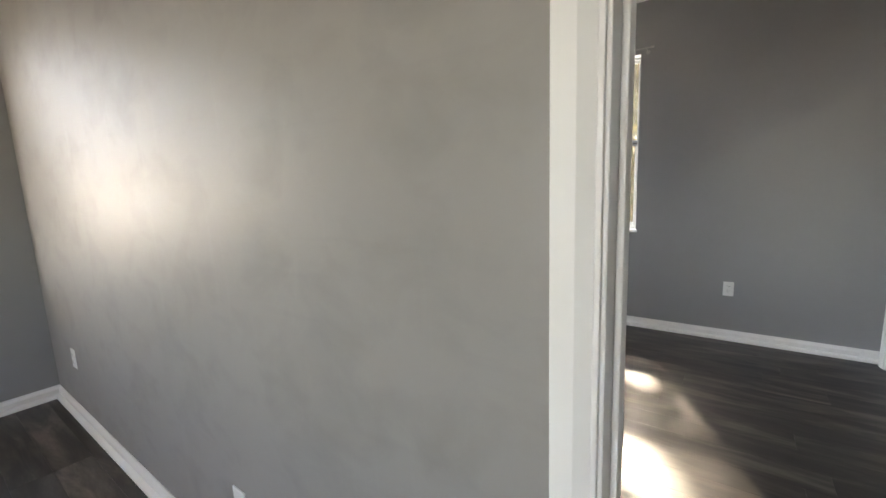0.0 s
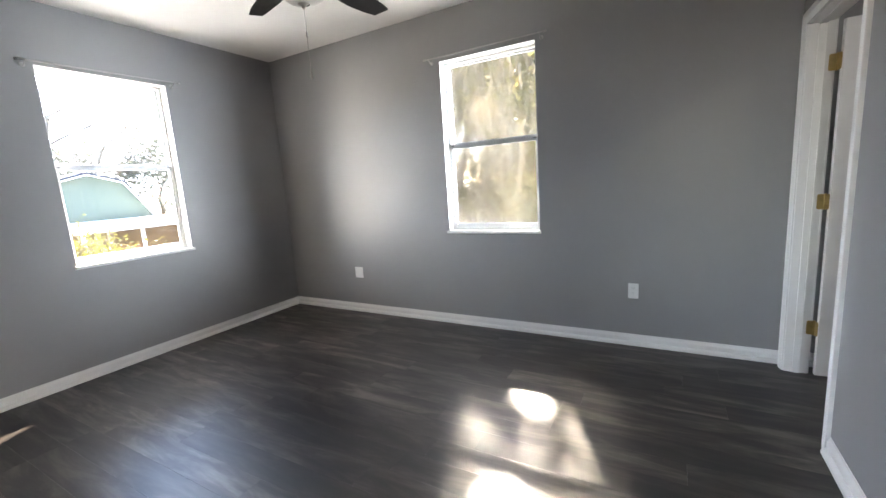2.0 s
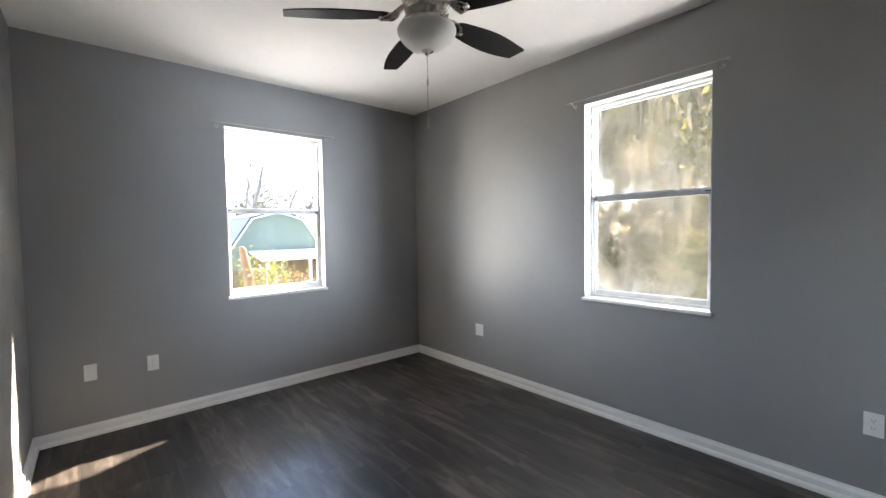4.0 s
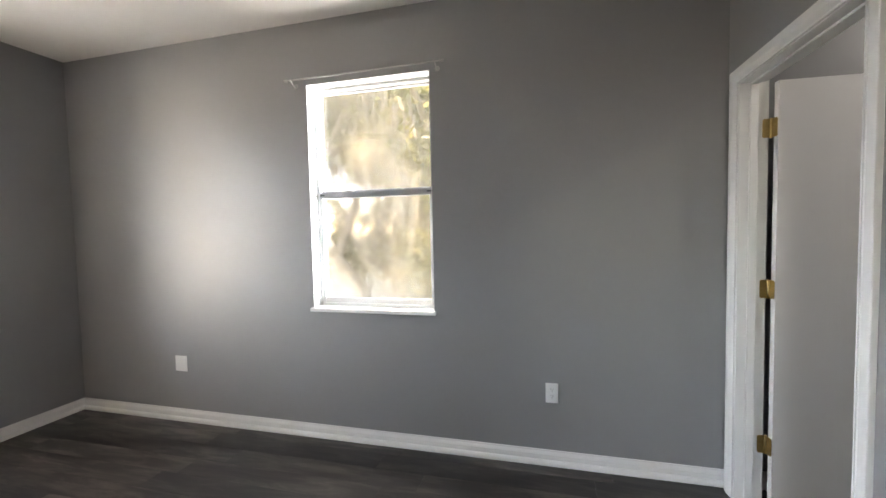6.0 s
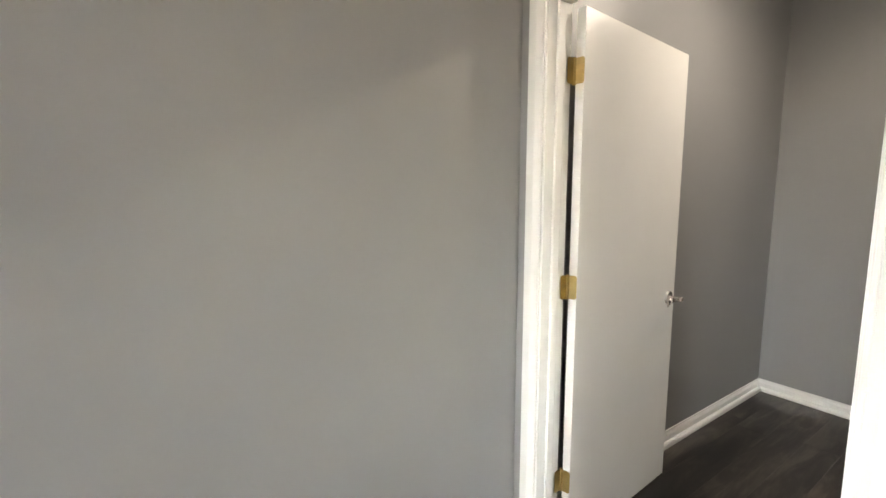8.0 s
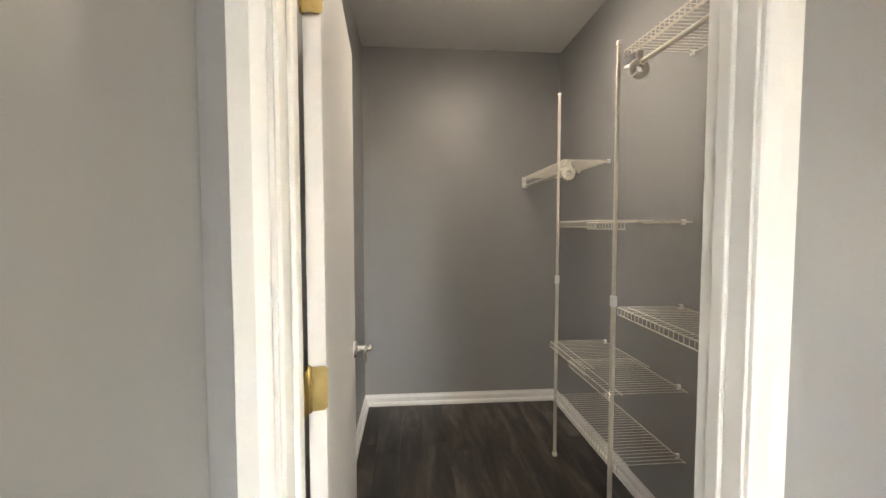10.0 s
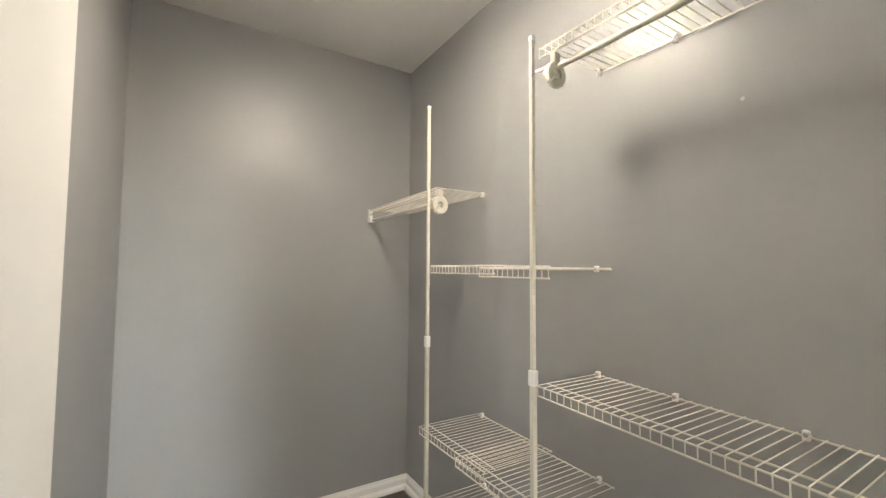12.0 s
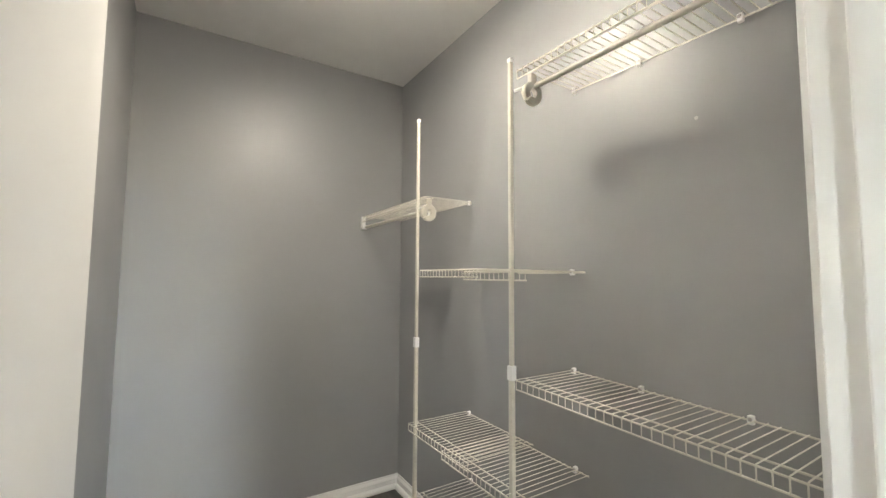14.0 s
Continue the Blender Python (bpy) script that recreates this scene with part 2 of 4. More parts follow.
def glass_material(name, haze_lo, haze_hi, streak, fog=0.0):
    """Window glass: clear, with a film of moisture and dirt that scatters the light behind it."""
    m = bpy.data.materials.new(name)
    m.use_nodes = True
    nt = m.node_tree
    nt.nodes.remove(nt.nodes["Principled BSDF"])
    out = nt.nodes["Material Output"]
    clear = node(m, "ShaderNodeBsdfTransparent")
    film = node(m, "ShaderNodeBsdfTranslucent")
    film.inputs[0].default_value = (0.105, 0.094, 0.070, 1)
    gloss = node(m, "ShaderNodeBsdfGlossy", Roughness=0.03)
    gloss.inputs[0].default_value = (0.9, 0.9, 0.9, 1)
    big = node(m, "ShaderNodeTexNoise", Scale=2.6, Detail=4.0, Roughness=0.6)
    wire(m, coords(m, (1, 1, 0.8)), big.inputs["Vector"])
    runs = node(m, "ShaderNodeTexNoise", Scale=5.0, Detail=5.0, Roughness=0.65)
    wire(m, coords(m, (5, 5, 0.8)), runs.inputs["Vector"])
    mixv = node(m, "ShaderNodeMix")
    mixv.inputs[0].default_value = streak
    wire(m, big.outputs[0], mixv.inputs[2])
    wire(m, runs.outputs[0], mixv.inputs[3])
    mr = node(m, "ShaderNodeMapRange")
    mr.inputs["From Min"].default_value, mr.inputs["From Max"].default_value = 0.36, 0.64
    mr.inputs["To Min"].default_value, mr.inputs["To Max"].default_value = haze_lo, haze_hi
    wire(m, mixv.outputs[0], mr.inputs[0])
    s1 = node(m, "ShaderNodeMixShader")
    wire(m, mr.outputs[0], s1.inputs[0])
    wire(m, film.outputs[0], s1.inputs[2])
    if fog:
        # droplets on the pane blur what lies behind it
        blur = node(m, "ShaderNodeBsdfRefraction", Roughness=fog, IOR=1.25)
        fm = node(m, "ShaderNodeMapRange")
        fm.inputs["From Min"].default_value, fm.inputs["From Max"].default_value = 0.40, 0.56
        fm.inputs["To Min"].default_value, fm.inputs["To Max"].default_value = 0.15, 0.85
        wire(m, mixv.outputs[0], fm.inputs[0])
        s0 = node(m, "ShaderNodeMixShader")
        wire(m, fm.outputs[0], s0.inputs[0])
        wire(m, clear.outputs[0], s0.inputs[1])
        wire(m, blur.outputs[0], s0.inputs[2])
        clear = s0
    wire(m, clear.outputs[0], s1.inputs[1])
    fr = node(m, "ShaderNodeFresnel", IOR=1.45)
    s2 = node(m, "ShaderNodeMixShader")
    wire(m, fr.outputs[0], s2.inputs[0])
    wire(m, s1.outputs[0], s2.inputs[1])
    wire(m, gloss.outputs[0], s2.inputs[2])
    wire(m, s2.outputs[0], out.inputs[0])
    return m


GLASS_FOG = glass_material("fogged_window_glass", 0.05, 0.24, 0.3, fog=0.15)
GLASS = glass_material("dusty_window_glass", 0.01, 0.03, 0.4)


def glowing(name, color, strength):
    m = material(name, color, 0.3)
    shader(m).inputs["Emission Color"].default_value = (*color, 1)
    shader(m).inputs["Emission Strength"].default_value = strength
    return m


LAMP = glowing("lit_glass_dome", (1.0, 0.96, 0.91), 1.6)
BOWL = worn("frosted_glass_bowl", (0.72, 0.72, 0.69), 0.45, dev=0.03, blotch=8.0, grain=60.0, bump=0.02)
shader(BOWL).inputs["Subsurface Weight"].default_value = 0.25
shader(BOWL).inputs["Subsurface Radius"].default_value = (0.02, 0.02, 0.02)

# ---- the rooms ----
H = 2.745            # ceiling
XR = 4.54            # closet wall, bedroom face
XI = 4.652           # closet wall, closet face
YF = 0.022            # far wall, bedroom face
YC = 0.045           # closet side wall
XC = 7.006            # closet's far wall
YS = -1.480          # closet's shelf wall
YI, YO = -3.183, -3.308   # entry wall, bedroom face and hall face
W1 = (-1.97, -1.11, 0.865, 2.315)     # window in the left wall: y, y, z, z
W2 = (2.125, 2.965, 0.870, 2.345)     # window in the far wall: x, x, z, z
W3 = (-4.45, -3.62, 0.865, 2.315)     # hall window: y, y, z, z
CD = (-0.899, -0.100, 2.050)          # closet doorway: y, y, head
ED = (3.544, 4.347, 2.050)            # entry doorway: x, x, head


def structure(name, bm, mat, label, category):
    return tagged(part(name, bm, mat), label, category, kind="structure")


structure("wall_far", boxes((-0.16, W2[0], YF, YF + 0.16, -0.1, H), (W2[1], XI, YF, YF + 0.16, -0.1, H),
                            (W2[0], W2[1], YF, YF + 0.16, -0.1, W2[2]), (W2[0], W2[1], YF, YF + 0.16, W2[3], H)),
          WALL, "grey painted bedroom wall with a window", "wall")
structure("wall_left", boxes((-0.16, 0, YI, W1[0], -0.1, H), (-0.16, 0, W1[1], YF, -0.1, H),
                             (-0.16, 0, W1[0], W1[1], -0.1, W1[2]), (-0.16, 0, W1[0], W1[1], W1[3], H)),
          WALL, "grey painted bedroom wall with a bright window", "wall")
structure("wall_closet_front", boxes((XR, XI, YI, CD[0] - 0.02, -0.1, H), (XR, XI, CD[1] + 0.02, YF, -0.1, H),
                                     (XR, XI, CD[0] - 0.02, CD[1] + 0.02, CD[2] + 0.02, H)),
          WALL, "grey painted wall between bedroom and closet", "wall")
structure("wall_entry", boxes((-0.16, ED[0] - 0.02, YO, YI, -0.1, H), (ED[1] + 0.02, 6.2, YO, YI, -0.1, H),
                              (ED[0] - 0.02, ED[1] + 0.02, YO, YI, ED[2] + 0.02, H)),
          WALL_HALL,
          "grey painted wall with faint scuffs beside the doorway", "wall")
structure("wall_closet_side", boxes((XI, XC + 0.12, YC, 0.20, -0.1, H)), WALL, "grey painted closet side wall", "wall")
structure("wall_closet_back", boxes((XC, XC + 0.12, YS, YC, -0.1, H)), WALL, "grey painted closet end wall", "wall")
structure("wall_closet_shelves", boxes((XI, XC + 0.12, YS - 0.12, YS, -0.1, H)), WALL, "grey painted closet wall carrying wire shelves", "wall")
structure("wall_hall_left", boxes((-0.16, 0, -7.2, W3[0], -0.1, H), (-0.16, 0, W3[1], YO, -0.1, H),
                                  (-0.16, 0, W3[0], W3[1], -0.1, W3[2]), (-0.16, 0, W3[0], W3[1], W3[3], H)),
          WALL, "dark grey painted wall of the next room", "wall")
# opening placed out of view, only to let light into the hall
structure("wall_hall_back", boxes((-0.16, 2.5, -7.2, -7.05, -0.1, H), (3.9, 6.2, -7.2, -7.05, -0.1, H), (2.5, 3.9, -7.2, -7.05, 2.1, H), (2.5, 3.9, -7.2, -7.05, -0.1, 0.9)), WALL, "grey painted wall with an unseen opening added for light", "wall")
structure("wall_hall_right", boxes((6.05, 6.2, -7.05, YO, -0.1, H)), WALL, "plain grey painted wall", "wall")
structure("ceiling", boxes((-0.3, XC + 0.25, -7.3, 0.3, H, H + 0.12)), CEIL, "white painted ceiling", "ceiling")
structure("soffit", boxes((XI + 0.002, 4.873, YS + 0.002, -0.975, 2.352, H - 0.002)), WALL, "grey boxed-in soffit over the closet wall", "soffit")

# baseboards
BASE = [(0, 0), (0.031, 0), (0.031, 0.009), (0.028, 0.018), (0.021, 0.025), (0.012, 0.028), (0.012, 0.052), (0.0135, 0.056), (0.010, 0.065), (0.005, 0.074), (0.004, 0.084), (0, 0.084)]


def baseboard(a, b, out, label="white painted baseboard along the wall"):
    ob = part("baseboard", strip(BASE, (*a, 0.001), (*b, 0.001), (*out, 0)), TRIM)
    return tagged(ob, label, "baseboard", "baseboards", "structure")


baseboard((0.014, YF), (XR, YF), (0, -1))
baseboard((0, YI), (0, YF), (1, 0))
baseboard((XR, YI), (XR, CD[0] - 0.076), (-1, 0))
baseboard((0.014, YI), (ED[0] - 0.076, YI), (0, 1))
baseboard((0.014, YO), (ED[0] - 0.076, YO), (0, -1))
baseboard((0, -7.05), (0, YO), (1, 0))
baseboard((ED[1] + 0.076, YO), (6.05, YO), (0, -1))
baseboard((XI, YC), (XC - 0.014, YC), (0, -1))
baseboard((XC, YS), (XC, YC), (-1, 0))
baseboard((XI, YS), (XC - 0.014, YS), (0, 1))

# door casings and jambs
CASING = [(0, 0), (0, 0.066), (0.016, 0.066), (0.018, 0.064), (0.018, 0.031), (0.009, 0.009), (0.011, 0.007), (0.011, 0.001), (0.010, 0)]


def casing(name, lo, hi, head, place, out):
    """A cased door opening: two legs and a head. place(s, z) gives a point on the wall face, s runs along it."""
    t = thing(name, "white painted door casing and jamb", "door casing", kind="structure")
    r = 0.006
    o = Vector(out)
    for s, sign in ((lo - r, -1), (hi + r, 1)):
        bm = bmesh.new()
        ends = []
        for z, mit in ((0.001, 0), (head + r, 1)):
            ends.append([bm.verts.new(Vector(place(s + sign * h, z + mit * h)) + o * q) for q, h in CASING])
        n = len(CASING)
        for i in range(n):
            j = (i + 1) % n
            bm.faces.new((ends[0][i], ends[0][j], ends[1][j], ends[1][i]))
        bm.faces.new(ends[0])
        bm.faces.new(ends[1][::-1])
        part("casing_leg", bm, TRIM, t)
    bm = bmesh.new()
    ends = []
    for s, sign in ((lo - r, -1), (hi + r, 1)):
        ends.append([bm.verts.new(Vector(place(s + sign * h, head + r + h)) + o * q) for q, h in CASING])
    n = len(CASING)
    for i in range(n):
        j = (i + 1) % n
        bm.faces.new((ends[0][i], ends[0][j], ends[1][j], ends[1][i]))
    bm.faces.new(ends[0])
    bm.faces.new(ends[1][::-1])
    part("casing_head", bm, TRIM, t)
    return t


casing("trim_closet_door", CD[0], CD[1], CD[2], lambda s, z: (XR, s, z), (-1, 0, 0))
casing("trim_closet_door_inside", CD[0], CD[1], CD[2], lambda s, z: (XI, s, z), (1, 0, 0))
casing("trim_entry_door", ED[0], ED[1], ED[2], lambda s, z: (s, YO, z), (0, -1, 0))
casing("trim_entry_door_inside", ED[0], ED[1], ED[2], lambda s, z: (s, YI, z), (0, 1, 0))

jamb = thing("jamb_closet_door", "white painted door jamb with stop", "door jamb", kind="structure")
part("jamb_leg", box(XR - 0.002, XI + 0.002, CD[1], CD[1] + 0.019, 0, CD[2], 0.0015, 1), TRIM, jamb)
part("jamb_leg", box(XR - 0.002, XI + 0.002, CD[0] - 0.019, CD[0], 0, CD[2], 0.0015, 1), TRIM, jamb)
part("jamb_head", box(XR - 0.002, XI + 0.002, CD[0] - 0.019, CD[1] + 0.019, CD[2], CD[2] + 0.019, 0.0015, 1), TRIM, jamb)
for y0, y1, z0, z1 in ((CD[1] - 0.011, CD[1] - 0.0005, 0, CD[2] - 0.0005), (CD[0] + 0.0005, CD[0] + 0.011, 0, CD[2] - 0.0005), (CD[0] + 0.011, CD[1] - 0.011, CD[2] - 0.011, CD[2] - 0.0005)):
    part("door_stop", box(XI - 0.072, XI - 0.038, y0, y1, z0, z1, 0.003), TRIM, jamb)
jamb = thing("jamb_entry_door", "white painted door jamb with stop and strike plate", "door jamb", kind="structure")
part("jamb_leg", box(ED[0] - 0.019, ED[0], YO - 0.002, YI + 0.002, 0, ED[2], 0.0015, 1), TRIM, jamb)
part("jamb_leg", box(ED[1], ED[1] + 0.019, YO - 0.002, YI + 0.002, 0, ED[2], 0.0015, 1), TRIM, jamb)
part("jamb_head", box(ED[0] - 0.019, ED[1] + 0.019, YO - 0.002, YI + 0.002, ED[2], ED[2] + 0.019, 0.0015, 1), TRIM, jamb)
for x0, x1, z0, z1 in ((ED[0] + 0.0005, ED[0] + 0.011, 0, ED[2] - 0.0005), (ED[1] - 0.011, ED[1] - 0.0005, 0, ED[2] - 0.0005), (ED[0] + 0.011, ED[1] - 0.011, ED[2] - 0.011, ED[2] - 0.0005)):
    part("door_stop", box(x0, x1, YO + 0.040, YO + 0.074, z0, z1, 0.003), TRIM, jamb)
strike = part("strike_plate", box(ED[0] + 0.0003, ED[0] + 0.0025, YO + 0.082, YI - 0.004, 0.880, 0.940, 0.0008, 1), STEEL, jamb, "dark steel strike plate")
part("latch_hole", box(ED[0] + 0.002, ED[0] + 0.0033, YO + 0.092, YI - 0.016, 0.897, 0.923, 0.0004, 1), BLACK, strike)


# ---- windows ----
def window(name, lo, hi, z0, z1, place, glass, label):
    """A white single-hung aluminium window. place(s, d, z): s along the wall, d outwards from the room face."""
    w = tagged(new(name), label, "window", "", "structure")

    def bar(nm, s0, s1, d0, d1, a, b, mat=ALU, bev=0.003, parent=w, lab=""):
        bm = box(s0, s1, d0, d1, a, b, bev)
        for v in bm.verts:
            v.co = Vector(place(*v.co))
        return part(nm, bm, mat, parent, lab)
    # plastered reveal, sill and frame
    e = 0.004
    bar("reveal", lo - 0.001, lo + e, 0.001, 0.10, z0, z1, TRIM, 0.001)
    bar("reveal", hi - e, hi + 0.001, 0.001, 0.10, z0, z1, TRIM, 0.001)
    bar("reveal", lo, hi, 0.001, 0.10, z1 - e, z1 + 0.001, TRIM, 0.001)
    bar("window_sill", lo - 0.012, hi + 0.012, -0.026, -0.001, z0 - 0.012, z0 + 0.012, TRIM, 0.004)
    bar("window_sill", lo + 0.001, hi - 0.001, -0.002, 0.10, z0 - 0.001, z0 + 0.011, TRIM, 0.002)
    lo, hi, z0, z1 = lo + e, hi - e, z0 + 0.011, z1 - e
    zm = (z0 + z1) / 2 + 0.028
    f = 0.020
    bar("window_frame", lo, lo + f, 0.085, 0.150, z0, z1)
    bar("window_frame", hi - f, hi, 0.085, 0.150, z0, z1)
    bar("window_frame", lo + f, hi - f, 0.085, 0.150, z1 - f, z1)
    bar("window_frame", lo + f, hi - f, 0.085, 0.150, z0, z0 + f)
    up = tagged(new("upper_sash"), "")
    up.parent = w
    a, b = lo + f, hi - f
    bar("sash_bar", a, a + 0.012, 0.122, 0.142, zm, z1 - f, parent=up)
    bar("sash_bar", b - 0.012, b, 0.122, 0.142, zm, z1 - f, parent=up)
    bar("sash_bar", a + 0.012, b - 0.012, 0.122, 0.142, z1 - f - 0.014, z1 - f, parent=up)
    bar("sash_bar", a, b, 0.118, 0.146, zm - 0.012, zm + 0.022, ALU_GREY, parent=up)
    g = bar("pane", a + 0.010, b - 0.010, 0.130, 0.134, zm + 0.02, z1 - f - 0.012, glass, 0, up)
    g.visible_shadow = False
    dn = tagged(new("lower_sash"), "")
    dn.parent = w
    bar("sash_bar", a, a + 0.018, 0.090, 0.114, z0 + f, zm, parent=dn)
    bar("sash_bar", b - 0.018, b, 0.090, 0.114, z0 + f, zm, parent=dn)
    bar("sash_bar", a + 0.018, b - 0.018, 0.090, 0.114, z0 + f, z0 + f + 0.036, parent=dn)
    bar("meeting_rail", a, b, 0.086, 0.116, zm - 0.030, zm + 0.010, ALU_GREY, parent=dn)
    for k in (0.28, 0.72):
        s = a + (b - a) * k
        bar("sash_lock", s - 0.026, s + 0.026, 0.078, 0.108, zm + 0.010, zm + 0.018, ALU_GREY, 0.003, dn)
    for s0, s1 in ((a + 0.002, a + 0.034), (b - 0.034, b - 0.002)):
        bar("sash_tab", s0, s1, 0.080, 0.100, zm - 0.012, zm - 0.004, BLACK, 0.002, dn, "small dark sash tab")
    g = bar("pane", a + 0.016, b - 0.016, 0.100, 0.104, z0 + f + 0.032, zm - 0.028, glass, 0, dn)
    g.visible_shadow = False
    return w


window("window_1", *W1, lambda s, d, z: (-d, s, z), GLASS, "white single-hung window looking onto a sunny yard")
window("window_2", *W2, lambda s, d, z: (s, YF + d, z), GLASS_FOG, "white single-hung window with fogged panes")
window("window_3", *W3, lambda s, d, z: (-d, s, z), GLASS_FOG, "white single-hung window")


# ---- curtain rods ----
def curtain_rod(a, b, out, label):
    """A thin extending rod on two wall brackets; a and b lie on the wall."""
    a, b, out = Vector(a), Vector(b), Vector(out)
    d = (b - a).normalized()
    t = thing("curtain_rod", label, "curtain rod", group="curtain rods")
    off = out * 0.055
    smooth(part("rod", tube([a + off, a + off + d * ((b - a).length * 0.55)], 0.0050, 10), STEEL, t))
    smooth(part("inner_rod", tube([a + off + d * ((b - a).length * 0.5), b + off], 0.0038, 10), STEEL, t))
    for p, s in ((a, -1), (b, 1)):
        smooth(part("finial", lathe([(0, 0), (0.009, 0.001), (0.010, 0.006), (0.006, 0.010), (0.009, 0.015), (0.006, 0.022), (0, 0.024)], 14,
                                    at=p + off, turn=(d * s).to_track_quat("Z", "Y").to_matrix().to_4x4()), STEEL, t))
        q = p - d * s * 0.03
        br = part("bracket", tube([q + out * 0.002 - Vector((0, 0, 0.035)), q + out * 0.020 - Vector((0, 0, 0.028)), q + out * 0.048 - Vector((0, 0, 0.014)), q + out * 0.060 - Vector((0, 0, 0.004)), q + out * 0.066 + Vector((0, 0, 0.004))], 0.0035, 8), STEEL, t)
        pl = part("mounting_plate", tube([q + out * 0.0005 - Vector((0, 0, 0.022)), q + out * 0.004 - Vector((0, 0, 0.022))], 0.016, 14), STEEL, br)
        smooth(br), smooth(pl)
    return t


curtain_rod((0, -2.055, 2.325), (0, -1.035, 2.340), (1, 0, 0), "thin steel curtain rod over the bright window")
curtain_rod((2.025, YF, 2.362), (3.045, YF, 2.368), (0, -1, 0), "thin steel curtain rod over the fogged window")


# ---- wall plates ----
def wall_plate(x, y, z, turn, outlet, label, half=0.0355):
    """A plate 70 by 115 mm; built facing -y."""
    name = "wall_outlet" if outlet else "blank_wall_plate"
    t = thing(name, label, "outlet" if outlet else "wall plate", (x, y, z), "wall plates")
    t.rotation_euler = (0, 0, radians(turn))
    bm = box(-half, half, -0.0065, -0.0005, -0.058, 0.058, 0.0025, 2)
    part("plate", bm, PLASTIC, t)
    if outlet:
        for s in (-1, 1):
            f = part("socket", box(-0.0165, 0.0165, -0.0085, -0.006, s * 0.0195 - 0.0135, s * 0.0195 + 0.0135, 0.001, 1), PLASTIC, t)
            for a, b, c, d in ((-0.0075, -0.0055, 0.001, 0.009), (0.0055, 0.0075, 0.001, 0.008), (-0.002, 0.002, -0.008, -0.004)):
                part("slot", box(a, b, -0.0091, -0.0084, s * 0.0195 + c, s * 0.0195 + d), BLACK, f)
    for z in ((0,) if outlet else (-0.042, 0.042)):
        part("screw", lathe([(0, 0.0012), (0.0026, 0.0008), (0.003, 0)], 10, at=(0, -0.0065, z), turn=pose(0, 0, 0, 90)), PLASTIC, t)
    return t


wall_plate(0.997, YF, 0.430, 0, False, "white square blank wall plate near the window corner", 0.052)
wall_plate(3.662, YF, 0.425, 0, True, "white duplex outlet on the grey wall")
wall_plate(0, -2.880, 0.450, 90, False, "white blank wall plate low on the grey wall")
wall_plate(0, -2.520, 0.440, 90, True, "white duplex outlet low on the grey wall")
wall_plate(XR, -1.670, 0.335, -90, False, "white blank wall plate near the closet doorway")
wall_plate(XR, -1.922, 0.345, -90, True, "white duplex outlet near the open door")
wall_plate(2.44, YO, 0.330, 0, False, "white blank wall plate in the next room")
wall_plate(0.56, YO, 0.400, 0, True, "white duplex outlet near the room corner")


# ---- doors ----
def door(name, label, width, height, hinge, angle, handle_z, swing):
    """A flush door: hinge edge at the origin, leaf along +x, thickness along y from 0 to swing * 35 mm."""
    t = thing(name, label, "door", hinge, kind="")
    t.rotation_euler = (0, 0, radians(angle))
    y0, y1 = sorted((0, swing * 0.035))
    part("leaf", box(0.004, width, y0, y1, 0.012, height, 0.002, 2), DOOR, t)
    hx = width - 0.062
    for out, y in ((-1, y0), (1, y1)):
        turn = Vector((0, out, 0)).to_track_quat("Z", "Y").to_matrix().to_4x4()
        rose = smooth(part("rose", lathe([(0, 0), (0.033, 0), (0.033, 0.004), (0.030, 0.009), (0.014, 0.012), (0.013, 0.014)], 28, at=(hx, y, handle_z), turn=turn), NICKEL, t, "satin nickel handle rose"))
        smooth(part("neck", lathe([(0.0125, 0.010), (0.0115, 0.030), (0.0125, 0.050), (0.0125, 0.064), (0.009, 0.066), (0.009, 0.064), (0, 0.064)], 20, at=(hx, y, handle_z), turn=turn), NICKEL, rose))
        bm = bmesh.new()
        n, rings = 9, []
        for i in range(n):
            k = i / (n - 1)
            cx = hx + 0.008 - 0.112 * k
            cy = y + out * (0.055 - 0.010 * math.sin(k * math.pi) - 0.006 * k)
            cz = handle_z + 0.002 - 0.010 * k ** 2
            hh, tt = 0.0105 + 0.003 * k, 0.0055 - 0.0015 * k
            rings.append([bm.verts.new((cx, cy + tt * a, cz + hh * b)) for a, b in ((1, .5), (.5, 1), (-.5, 1), (-1, .5), (-1, -.5), (-.5, -1), (.5, -1), (1, -.5))])
        for a, b in zip(rings, rings[1:]):
            for i in range(8):
                bm.faces.new((a[i], a[(i + 1) % 8], b[(i + 1) % 8], b[i]))
        bm.faces.new(rings[0])
        bm.faces.new(rings[-1])
        smooth(part("lever", bm, NICKEL, t, "satin nickel lever"), 50)
    part("latch_plate", box(width - 0.0005, width + 0.0015, (y0 + y1) / 2 - 0.0125, (y0 + y1) / 2 + 0.0125, handle_z - 0.028, handle_z + 0.028, 0.0005, 1), STEEL, t)
    return t


# closet door, open into the closet
cd = door("door_closet", "white flush door standing open into the closet", 0.785, 2.04, (4.676, CD[1] - 0.002, 0), 3.5, 0.93, -1)
# entry door, open into the bedroom
ed = door("door_entry", "white flush door standing open against the bedroom wall", 0.80, 2.04, (4.345, YI + 0.012, 0), 84.3, 0.905, 1)


